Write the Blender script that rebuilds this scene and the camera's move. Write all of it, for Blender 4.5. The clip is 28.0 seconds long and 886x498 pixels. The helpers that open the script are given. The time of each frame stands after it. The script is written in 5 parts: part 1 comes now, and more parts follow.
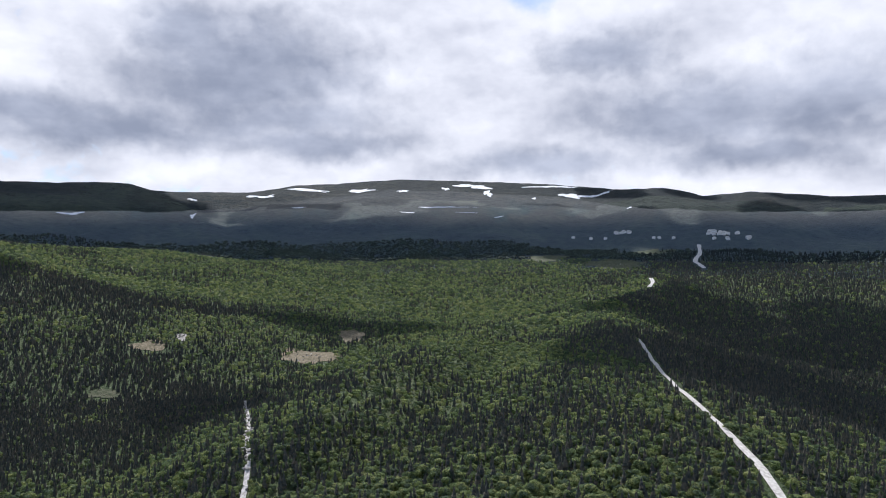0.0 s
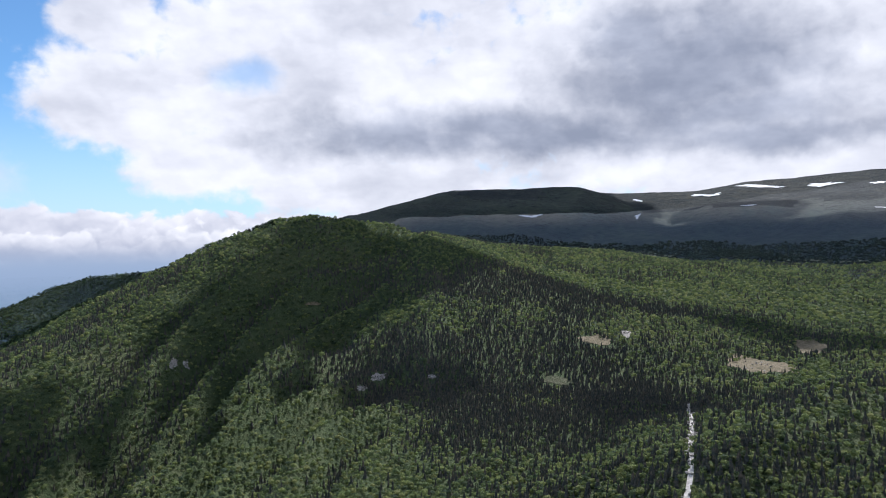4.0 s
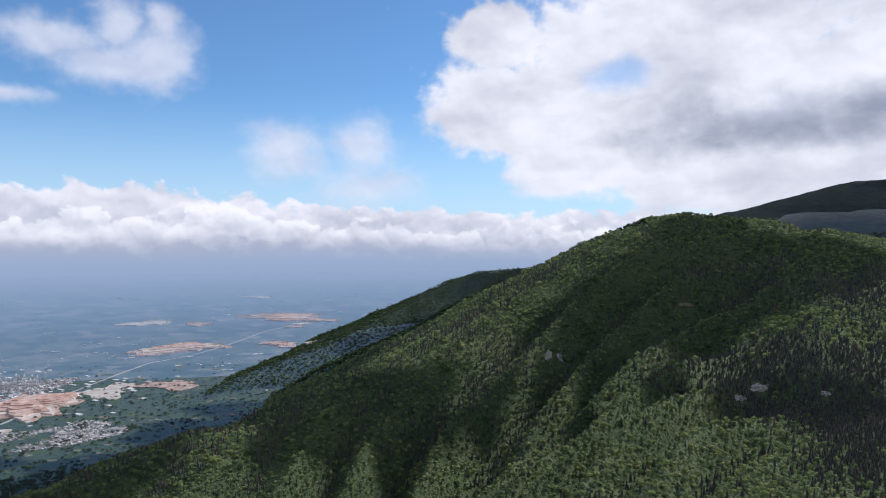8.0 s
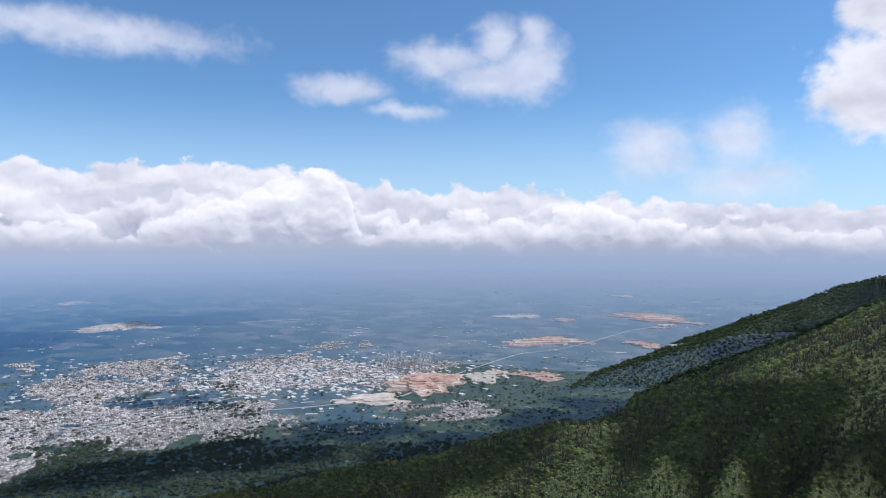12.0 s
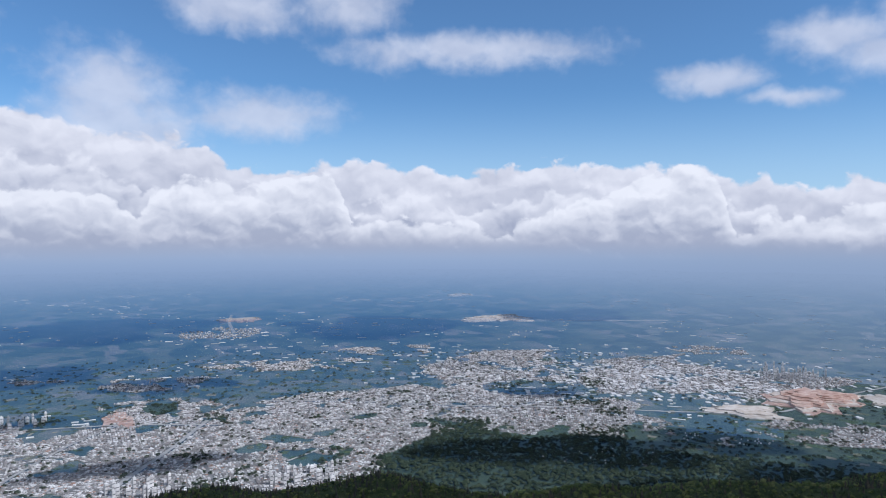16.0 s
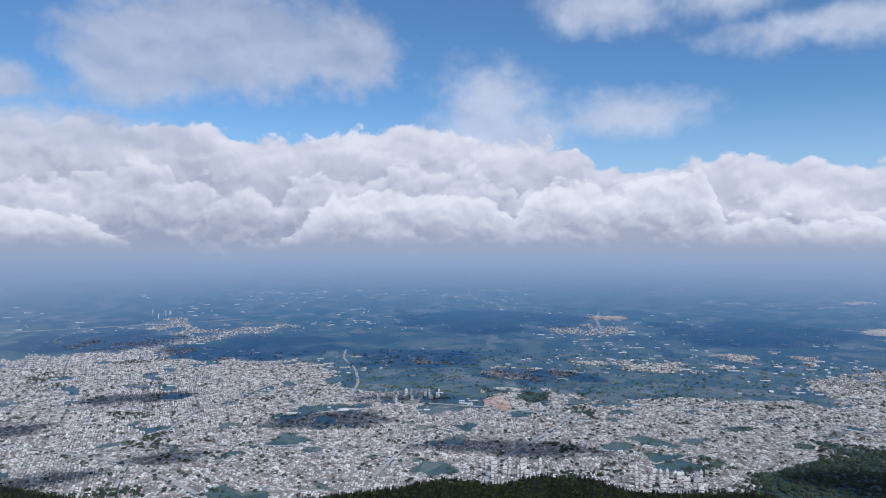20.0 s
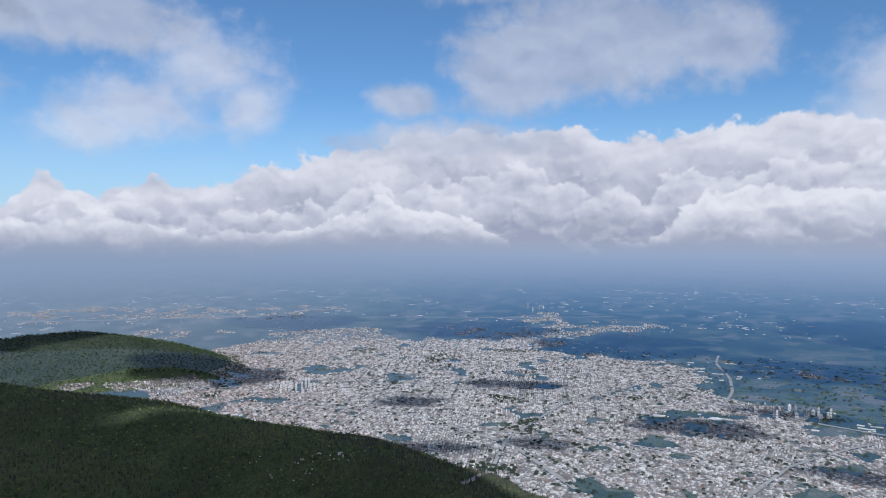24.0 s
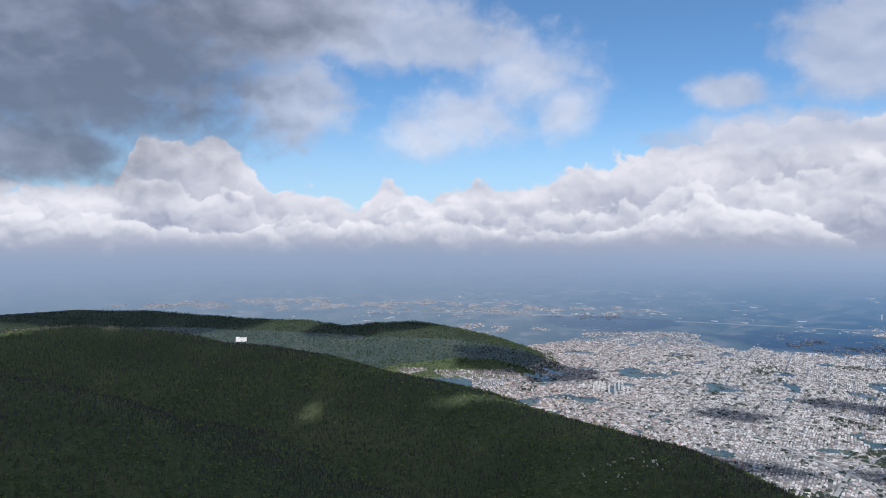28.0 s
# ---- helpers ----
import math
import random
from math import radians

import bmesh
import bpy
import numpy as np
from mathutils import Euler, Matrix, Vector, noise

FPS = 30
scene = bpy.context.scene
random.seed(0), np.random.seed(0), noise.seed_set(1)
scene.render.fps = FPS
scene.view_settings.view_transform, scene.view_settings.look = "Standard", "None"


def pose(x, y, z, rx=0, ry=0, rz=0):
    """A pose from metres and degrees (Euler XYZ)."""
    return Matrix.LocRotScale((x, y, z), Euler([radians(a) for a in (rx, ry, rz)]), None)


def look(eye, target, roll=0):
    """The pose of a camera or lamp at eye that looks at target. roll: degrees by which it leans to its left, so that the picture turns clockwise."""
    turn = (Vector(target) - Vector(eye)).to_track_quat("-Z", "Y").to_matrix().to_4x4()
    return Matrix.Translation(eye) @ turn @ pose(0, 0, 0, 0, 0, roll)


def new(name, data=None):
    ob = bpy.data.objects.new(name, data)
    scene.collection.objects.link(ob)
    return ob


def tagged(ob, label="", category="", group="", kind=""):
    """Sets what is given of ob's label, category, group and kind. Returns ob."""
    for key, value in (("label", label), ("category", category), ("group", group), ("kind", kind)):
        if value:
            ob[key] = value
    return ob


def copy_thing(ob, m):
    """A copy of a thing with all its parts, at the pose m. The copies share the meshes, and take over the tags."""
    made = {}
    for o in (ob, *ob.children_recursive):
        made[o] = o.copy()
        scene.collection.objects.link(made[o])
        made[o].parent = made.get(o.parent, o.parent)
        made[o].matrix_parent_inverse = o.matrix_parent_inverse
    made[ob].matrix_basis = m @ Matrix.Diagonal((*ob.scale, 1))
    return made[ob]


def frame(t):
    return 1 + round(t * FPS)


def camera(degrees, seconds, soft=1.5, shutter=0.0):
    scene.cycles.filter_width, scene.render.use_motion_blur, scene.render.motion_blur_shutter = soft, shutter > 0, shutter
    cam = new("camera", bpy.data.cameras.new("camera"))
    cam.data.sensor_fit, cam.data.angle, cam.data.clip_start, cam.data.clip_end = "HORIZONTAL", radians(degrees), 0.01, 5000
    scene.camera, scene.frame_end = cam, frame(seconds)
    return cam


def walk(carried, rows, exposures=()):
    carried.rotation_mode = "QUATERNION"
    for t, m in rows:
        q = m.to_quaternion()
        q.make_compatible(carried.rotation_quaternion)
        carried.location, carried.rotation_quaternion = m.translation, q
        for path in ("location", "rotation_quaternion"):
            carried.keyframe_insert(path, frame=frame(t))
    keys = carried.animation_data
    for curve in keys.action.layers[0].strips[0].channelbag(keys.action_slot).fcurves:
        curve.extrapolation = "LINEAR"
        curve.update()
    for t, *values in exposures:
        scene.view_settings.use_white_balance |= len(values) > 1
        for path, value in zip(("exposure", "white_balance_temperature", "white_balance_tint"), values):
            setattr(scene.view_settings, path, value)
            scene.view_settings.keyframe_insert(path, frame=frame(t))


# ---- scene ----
# The drone hovers in one place, EYE metres above the plain, and turns to its left.
EYE = 400.0
cam = camera(63.86, 28.0, 1.0)
TURN = [  # seconds, heading, tilt
    (0.0, -6.00, -0.65),
    (0.5, -0.10, -0.65),
    (1.0, 5.36, -0.63),
    (1.5, 10.05, -0.62),
    (2.0, 13.86, -0.62),
    (3.0, 21.29, -0.64),
    (3.5, 25.00, -0.66),
    (5.5, 39.72, -0.66),
    (7.0, 50.69, -0.74),
    (9.0, 65.21, -0.82),
    (11.0, 79.65, -0.86),
    (12.5, 90.22, -0.86),
    (14.5, 104.74, -0.89),
    (16.0, 115.61, -0.94),
    (18.0, 130.06, -0.96),
    (20.0, 144.59, -1.01),
    (21.5, 155.46, -1.05),
    (23.5, 169.99, -1.11),
    (25.0, 180.95, -1.11),
    (26.5, 191.84, -1.07),
    (27.0, 195.46, -1.05),
    (27.5, 198.09, -1.06),
    (28.0, 198.57, -1.07),
]
walk(cam, [(t, pose(0, 0, EYE, 90 + tilt, 0, head)) for t, head, tilt in TURN], [(0.0, 0.18, 6000, 14), (3.5, 0.18, 6000, 14), (8.0, 0.05, 6000, 15), (12.5, 0.08, 6000, 15), (15.0, -0.05, 5800, 14), (18.0, -0.18, 5780, 13), (22.0, -0.22, 5800, 13), (25.5, -0.18, 6000, 13), (28.0, -0.08, 6100, 14)])

# ---- sky, sun and exposure ----
SUN_AZ, SUN_EL = 4.0, 44.0
SUN = Vector((-math.sin(radians(SUN_AZ)) * math.cos(radians(SUN_EL)), math.cos(radians(SUN_AZ)) * math.cos(radians(SUN_EL)), math.sin(radians(SUN_EL))))
scene.view_settings.exposure = 0.0

world = bpy.data.worlds.new("sky")
scene.world = world
world.use_nodes = True
WT = world.node_tree
WT.nodes.clear()


class Net:
    """Short names for shader nodes of one tree."""

    def __init__(self, tree):
        self.tree = tree

    def put(self, kind):
        return self.tree.nodes.new(kind)

    def wire(self, node, index, value):
        if isinstance(value, bpy.types.NodeSocket):
            self.tree.links.new(value, node.inputs[index])
        elif value is not None:
            node.inputs[index].default_value = value

    def m(self, op, a, b=None, c=None, clamp=False):
        node = self.put("ShaderNodeMath")
        node.operation, node.use_clamp = op, clamp
        for i, v in enumerate((a, b, c)):
            self.wire(node, i, v)
        return node.outputs[0]

    def v(self, op, a, b=None, c=None):
        node = self.put("ShaderNodeVectorMath")
        node.operation = op
        for i, v in enumerate((a, b, c)):
            self.wire(node, i, v)
        return node.outputs["Value"] if op in ("LENGTH", "DOT_PRODUCT", "DISTANCE") else node.outputs[0]

    def xyz(self, x, y, z=0.0):
        node = self.put("ShaderNodeCombineXYZ")
        for i, v in enumerate((x, y, z)):
            self.wire(node, i, v)
        return node.outputs[0]

    def step(self, x, lo, hi, a=0.0, b=1.0):
        node = self.put("ShaderNodeMapRange")
        node.interpolation_type = "SMOOTHSTEP"
        for i, v in enumerate((x, lo, hi, a, b)):
            self.wire(node, i, v)
        return node.outputs[0]

    def noise(self, vector, scale, detail=4.0, rough=0.55, warp=0.0):
        node = self.put("ShaderNodeTexNoise")
        self.wire(node, "Vector", vector)
        node.inputs["Scale"].default_value = scale
        node.inputs["Detail"].default_value = detail
        node.inputs["Roughness"].default_value = rough
        node.inputs["Distortion"].default_value = warp
        return node.outputs[0]

    def ramp(self, x, stops, mode="LINEAR"):
        node = self.put("ShaderNodeValToRGB")
        node.color_ramp.interpolation = mode
        e = node.color_ramp.elements
        while len(e) < len(stops):
            e.new(1.0)
        for item, (p, c) in zip(e, stops):
            item.position = p
            item.color = (*c, 1.0) if isinstance(c, tuple) else (c, c, c, 1.0)
        self.wire(node, 0, x)
        return node.outputs[0]

    def mix(self, t, a, b):
        node = self.put("ShaderNodeMix")
        node.data_type = "RGBA"
        self.wire(node, 0, t)
        for i, v in ((6, a), (7, b)):
            self.wire(node, i, (*v, 1.0) if isinstance(v, tuple) else v)
        return node.outputs[2]


W = Net(WT)
way = W.put("ShaderNodeTexCoord").outputs["Generated"]
part_xyz = W.put("ShaderNodeSeparateXYZ")
W.wire(part_xyz, 0, way)
vx, vy, vz = part_xyz.outputs
# heading in degrees, counted from -120 to 240, and height in degrees
head = W.m("SUBTRACT", W.m("MULTIPLY", W.m("ARCTAN2", W.m("MULTIPLY", vx, -1.0), vy), 57.2958), 60.0)
head = W.m("ADD", W.m("FLOORED_MODULO", W.m("ADD", head, 180.0), 360.0), -120.0)
high = W.m("MULTIPLY", W.m("ARCSINE", vz), 57.2958)
flat = W.xyz(head, high)


def clouds_at(place, scale=0.24):
    """Billows of the cumulus at a place in degrees, 0 to 1."""
    cell = W.put("ShaderNodeTexVoronoi")
    cell.voronoi_dimensions, cell.feature, cell.normalize = "2D", "SMOOTH_F1", True
    W.wire(cell, "Vector", W.v("MULTIPLY", place, (0.75, 1.0, 1.0)))
    cell.inputs["Scale"].default_value, cell.inputs["Detail"].default_value, cell.inputs["Roughness"].default_value = scale, 2.0, 0.45
    cell.inputs["Smoothness"].default_value = 0.6
    soft = W.noise(W.v("MULTIPLY", place, (0.6, 0.9, 1.0)), scale * 1.1, 4.0, 0.48, 0.2)
    return W.m("ADD", W.m("MULTIPLY", W.m("SUBTRACT", 1.0, cell.outputs["Distance"]), 0.6), W.m("MULTIPLY", soft, 0.45))


stir = W.v("ADD", flat, W.xyz(W.m("MULTIPLY", W.noise(flat, 0.5, 3.0), 2.2), W.m("MULTIPLY", W.noise(W.v("ADD", flat, (9.0, 4.0, 0.0)), 0.5, 3.0), 1.6)))
bulge = W.m("SUBTRACT", clouds_at(stir), 0.09)
bulge_up = W.m("SUBTRACT", clouds_at(W.v("ADD", stir, (-0.35, 0.8, 0.0))), 0.09)
fine = W.noise(flat, 1.1, 4.0, 0.55)
broad = W.noise(W.v("MULTIPLY", flat, (0.5, 1.0, 1.0)), 0.14, 5.0, 0.55)
relief = W.m("SUBTRACT", bulge, bulge_up)
knobs = clouds_at(stir, 0.62)
small = W.m("SUBTRACT", knobs, clouds_at(W.v("ADD", stir, (-0.2, 0.42, 0.0)), 0.62))
edge = W.m("ADD", W.m("MULTIPLY", W.m("SUBTRACT", knobs, 0.64), 4.2), W.m("MULTIPLY", W.m("SUBTRACT", fine, 0.5), 0.5))

# the bank of cumulus along the horizon: the tops of its rear and of its front row in degrees over the heading
REAR_EAST = [(50, 2.2), (61, 2.3), (68.4, 2.6), (72.6, 3.2), (77, 3.5), (79.2, 4.0), (86, 4.0), (88.7, 3.5), (91.4, 4.4), (94, 4.2), (95.4, 5.6), (98.5, 5.4), (105, 5.6), (107.2, 6.1),
             (111.6, 5.3), (115.2, 5.0), (118.5, 5.4), (121.7, 6.2), (125.5, 5.5), (129.7, 5.3), (132.5, 5.4)]
REAR_WEST = [(132.5, 5.4), (134, 7.0), (138.2, 7.5), (142.6, 7.8), (143.8, 8.6), (147.4, 8.8), (151.5, 8.4), (155.5, 7.6), (160.6, 7.6), (162.8, 8.9), (168.8, 8.2), (172, 8.6), (176.5, 8.2), (180.2, 6.5),
             (182, 6.8), (186.5, 5.8), (190.6, 4.2), (193.6, 3.9), (195.9, 4.4), (199.5, 2.9), (203.4, 4.2), (205.3, 2.3), (209.5, 3.7), (212, 3.3), (213.8, 5.4), (216, 7.6), (218.4, 7.0), (221.5, 8.0), (223.4, 3.6), (230, 3.8)]
FRONT_EAST = [(48, 1.0), (54.5, -0.3), (56.4, 1.0), (59.2, 0.5), (61, 1.1), (64, 0.9), (65.3, 1.7), (68.4, 1.0), (69.7, 2.0), (71.3, 1.0), (73.5, 2.1), (75, 3.4), (77, 2.7), (79.2, 1.2), (80.5, 2.1), (82.3, 1.5),
              (83.7, 2.3), (87.8, 1.4), (90.5, 1.7), (93.2, 0.1), (94.3, 3.7), (95.4, 5.4), (97.7, 5.3), (100.7, 4.3), (102.8, 3.4), (104.9, 2.9), (107.7, 2.2), (110.1, 0.5)]
FRONT_WEST = [(110.1, 0.5), (111.4, -0.4), (113.5, 1.6), (115.3, 0.9), (119.4, 1.4), (123, 1.4), (124.4, 5.0), (129.2, 4.6), (130.9, 3.1), (132.6, 4.3), (137, 4.2), (139, 1.3), (140.5, 2.9), (144.5, 3.2), (147.5, 3.8),
              (153.3, 3.3), (157.4, 0.0), (161.7, -1.0), (168.4, -1.0), (170.6, 1.0), (173.4, 2.3), (175.6, 2.1), (178.4, 3.2), (180.2, 2.1), (186.4, 0.4), (194.7, 0.3), (197, 1.1), (201, 1.8), (204.6, 1.2), (218, 0.4), (223.5, 1.5)]


def profile(east, west):
    """Height in degrees over the heading, from two rows of (heading, height) that meet."""
    halves = []
    for rows in (east, west):
        lo, hi = rows[0][0], rows[-1][0]
        halves.append(W.m("MULTIPLY_ADD", W.ramp(W.m("DIVIDE", W.m("SUBTRACT", head, lo), hi - lo, None, True), [((a - lo) / (hi - lo), (h + 4) / 20) for a, h in rows]), 20.0, -4.0))
    side = W.m("GREATER_THAN", head, west[0][0])
    return W.m("ADD", W.m("MULTIPLY", halves[1], side), W.m("MULTIPLY", halves[0], W.m("SUBTRACT", 1.0, side)))


rear = profile(REAR_EAST, REAR_WEST)
ahead = profile(FRONT_EAST, FRONT_WEST)
between = W.m("ADD", W.m("ADD", W.m("MULTIPLY", rear, 0.55), W.m("MULTIPLY", ahead, 0.25)), W.m("MULTIPLY", W.m("SUBTRACT", W.noise(W.xyz(head, 3.7), 0.16, 3.0), 0.55), 9.0))
rear_in = W.m("ADD", W.m("SUBTRACT", rear, high), edge)
mid_in = W.m("ADD", W.m("SUBTRACT", W.m("MINIMUM", between, W.m("SUBTRACT", rear, 0.6)), high), W.m("MULTIPLY", edge, 1.25))
front_in = W.m("ADD", W.m("SUBTRACT", ahead, high), edge)
above_foot = W.step(high, -1.4, 0.8)
foot_shade = W.step(high, 3.0, -1.2, 0.0, -0.42)
bank = W.step(rear_in, -0.12, 0.40)
middle = W.m("MULTIPLY", W.m("MULTIPLY", W.step(mid_in, -0.1, 0.5), 0.75), above_foot)
front = W.m("MULTIPLY", W.m("MULTIPLY", W.step(front_in, -0.08, 0.35), 0.85), above_foot)

# single clouds: heading, height, half width, half height
PUFFS = [(82.8, 12.6, 3.6, 1.5), (80.1, 13.2, 2.5, 2.0), (82.8, 15.4, 1.5, 1.4), (79.8, 15.7, 1.1, 1.1), (86.4, 14.0, 3.4, 1.1), (94.8, 11.8, 3.0, 0.9), (113.4, 14.5, 8.2, 1.2), (70.5, 6.8, 2.9, 1.9), (64.1, 7.2, 2.2, 1.8),
         (64, 4.1, 3.6, 1.5), (89.6, 10.1, 2.3, 0.6), (130.4, 9.4, 4.8, 1.5), (123, 17.8, 3.4, 1.3), (131.4, 17.2, 4.0, 1.4), (141, 10.4, 3.9, 2.7), (140.4, 7.9, 5.0, 2.7),
         (192, 12.8, 4.2, 2.8), (197, 9.3, 4.4, 2.0), (200.3, 7.8, 2.8, 1.3), (189, 9.9, 2.0, 2.1)]
VEILS = [(160.3, 14.9, 9.5, 3.8), (152, 14.4, 4.0, 2.6), (168, 13.2, 5.0, 3.5), (177, 10.6, 3.0, 1.5), (200.2, 15.5, 7.0, 2.4), (210.4, 10.6, 3.8, 3.4), (206.8, 16.2, 12, 3.0), (165, 20.0, 12, 2.0), (172.9, 7.6, 9.0, 1.3)]
DECK = [(29, 10.0, 8.0, 5.0), (39.7, 12.5, 14.5, 8.2), (52.4, 10.5, 7.0, 4.1), (53.4, 15.6, 4.0, 2.6), (34, 4.3, 12, 2.7), (48.2, 6.0, 5.4, 2.7), (36, 21.0, 15, 5.0), (2, 12, 32, 12.5), (-32, 12, 32, 12.5), (-72, 13, 40, 16), (0, 32, 62, 17)]
RIFTS = [(44, 12.7, 2.2, 1.1), (-13, 19.0, 1.6, 1.0)]
GLOOM = [(9, 12.8, 9, 4.8), (25, 9.2, 12, 1.5), (31.5, 8.3, 10, 1.7), (7, 9.4, 9, 2.0), (13.8, 15.5, 4, 2.7), (-18.8, 14.3, 5, 2.0), (-14.1, 6.1, 7.3, 1.3), (18.9, 8.1, 9, 1.8), (4.1, 7.7, 8, 1.2), (-26.3, 9.4, 9, 3.0), (-33.8, 9.8, 7, 3.4), (-30.2, 6.5, 8, 1.2)]
STORM = [(226, 12.9, 13.5, 7.6), (214.6, 17.2, 9, 3.8), (228, 6.0, 6.4, 2.3), (240, 12.0, 12, 9.0), (234, 22, 16, 5.0), (246, 32, 26, 14), (-116, 16, 14, 13)]


def nearest(rows, place):
    field = None
    for a, h, wa, wh in rows:
        one = W.v("LENGTH", W.v("MULTIPLY_ADD", place, (1 / wa, 1 / wh, 0.0), (-a / wa, -h / wh, 0.0)))
        field = one if field is None else W.m("SMOOTH_MIN", field, one, 0.25)
    return field


shaken = W.v("ADD", flat, W.xyz(W.m("MULTIPLY", W.m("SUBTRACT", broad, 0.5), 4.0), W.m("MULTIPLY", W.m("SUBTRACT", W.noise(W.v("ADD", flat, (31.0, 7.0, 0.0)), 0.2, 4.0), 0.5), 2.6)))
ragged = W.m("ADD", W.m("MULTIPLY", W.m("SUBTRACT", bulge, 0.5), 1.0), W.m("ADD", W.m("MULTIPLY", W.m("SUBTRACT", knobs, 0.62), -1.2), W.m("MULTIPLY", W.m("SUBTRACT", fine, 0.5), 0.4)))


def cover(rows, soft, depth=1.0):
    return W.step(W.m("ADD", nearest(rows, shaken), W.m("MULTIPLY", ragged, depth)), 1.0 + soft, 1.0 - soft)


puffs = W.m("MULTIPLY", cover(PUFFS, 0.75, 1.25), 0.74)
veils = W.m("MULTIPLY", cover(VEILS, 0.42, 0.9), 0.82)
deck = W.m("MULTIPLY", cover(DECK, 0.20, 0.70), W.m("SUBTRACT", 1.0, W.m("MULTIPLY", cover(RIFTS, 0.7, 1.0), 0.6)))
gloom = W.m("MULTIPLY", cover(GLOOM, 0.75, 0.9), deck)
storm = W.m("MULTIPLY", cover(STORM, 0.5, 0.7), 0.92)

sky = W.put("ShaderNodeTexSky")
sky.sky_type = "NISHITA"
sky.sun_disc = False
sky.sun_elevation, sky.sun_rotation = radians(SUN_EL), radians(-SUN_AZ)
sky.altitude, sky.air_density, sky.dust_density, sky.ozone_density = 1500, 1.0, 0.6, 2.0
WS = 0.088   # strength of the sky
clear = W.v("MULTIPLY", sky.outputs[0], (WS * 0.82, WS * 1.16, WS * 1.32))


def lit(dark, bright, t):
    return W.mix(t, dark, bright)


glow_bank = W.m("ADD", W.m("ADD", W.m("MULTIPLY", relief, 1.9), W.m("MULTIPLY", small, 1.1)), W.m("ADD", W.m("ADD", W.step(rear_in, 6.0, 0.0, 0.28, 0.80), foot_shade), W.m("MULTIPLY", W.m("SUBTRACT", broad, 0.5), 0.8)), None, True)
white_bank = lit((0.40, 0.43, 0.52), (0.88, 0.87, 0.88), glow_bank)
glow_middle = W.m("ADD", W.m("ADD", W.m("MULTIPLY", relief, 1.6), W.m("MULTIPLY", small, 1.8)), W.m("ADD", W.step(mid_in, 3.4, 0.0, 0.36, 0.88), foot_shade), None, True)
white_middle = lit((0.40, 0.43, 0.52), (0.92, 0.91, 0.91), glow_middle)
glow_front = W.m("ADD", W.m("ADD", W.m("MULTIPLY", relief, 1.4), W.m("MULTIPLY", small, 1.8)), W.m("ADD", W.step(front_in, 3.4, 0.0, 0.48, 0.98), foot_shade), None, True)
white_front = lit((0.45, 0.48, 0.56), (0.95, 0.94, 0.93), glow_front)
glow_puff = W.m("ADD", W.m("MULTIPLY", relief, 2.4), 0.62, None, True)
white_puff = lit((0.50, 0.54, 0.64), (0.87, 0.87, 0.89), glow_puff)
white_veil = lit((0.38, 0.44, 0.56), (0.74, 0.76, 0.81), W.m("ADD", W.m("MULTIPLY", relief, 2.0), W.m("SUBTRACT", broad, 0.05), None, True))
white_deck = lit((0.45, 0.47, 0.53), (0.90, 0.90, 0.91), W.m("ADD", W.m("ADD", W.m("MULTIPLY", relief, 1.3), W.m("MULTIPLY", small, 0.25)), W.step(broad, 0.3, 0.62, 0.35, 0.9), None, True))
grey_deck = lit((0.28, 0.31, 0.38), (0.52, 0.55, 0.62), W.m("ADD", W.m("MULTIPLY", relief, 1.5), W.step(broad, 0.35, 0.7), None, True))
grey_storm = lit((0.17, 0.20, 0.26), (0.38, 0.42, 0.51), W.m("ADD", W.m("MULTIPLY", relief, 2.0), W.step(broad, 0.4, 0.75), None, True))

air = W.mix(W.step(high, -0.5, 12.0, 0.70, 0.04), clear, (0.56, 0.72, 0.86))
# bright broken cloud added overhead, above all that the drone sees, to fill the shade
roof = W.m("MULTIPLY", W.step(high, 24.0, 34.0), W.step(W.noise(way, 3.0, 4.0), 0.35, 0.6))
air = W.mix(roof, air, (0.72, 0.75, 0.82))
air = W.mix(puffs, air, white_puff)
air = W.mix(bank, air, white_bank)
air = W.mix(middle, air, white_middle)
air = W.mix(front, air, white_front)
air = W.mix(veils, air, white_veil)
air = W.mix(deck, air, white_deck)
air = W.mix(gloom, air, grey_deck)
air = W.mix(storm, air, grey_storm)
# the haze over the plain, below the clouds' feet, painted as sky; far land lets it show
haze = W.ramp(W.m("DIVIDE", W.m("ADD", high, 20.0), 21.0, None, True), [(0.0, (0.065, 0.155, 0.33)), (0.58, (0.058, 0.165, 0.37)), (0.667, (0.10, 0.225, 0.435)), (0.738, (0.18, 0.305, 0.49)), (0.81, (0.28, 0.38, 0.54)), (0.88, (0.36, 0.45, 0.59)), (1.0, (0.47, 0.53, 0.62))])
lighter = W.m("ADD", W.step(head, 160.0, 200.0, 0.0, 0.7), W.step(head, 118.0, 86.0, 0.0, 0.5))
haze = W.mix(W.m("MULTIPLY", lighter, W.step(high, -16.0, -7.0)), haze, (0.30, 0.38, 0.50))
# unseen blue band behind the southern range, tinting it through its transparency
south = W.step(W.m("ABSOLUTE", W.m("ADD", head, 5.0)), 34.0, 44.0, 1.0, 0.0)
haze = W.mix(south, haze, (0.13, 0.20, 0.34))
foot = W.m("SUBTRACT", high, W.m("MULTIPLY", south, 2.8))
air = W.mix(W.step(W.m("ADD", foot, W.m("MULTIPLY", W.m("SUBTRACT", broad, 0.5), 1.2)), -2.0, 0.0), haze, air)
back = W.put("ShaderNodeBackground")
W.wire(back, 0, air)
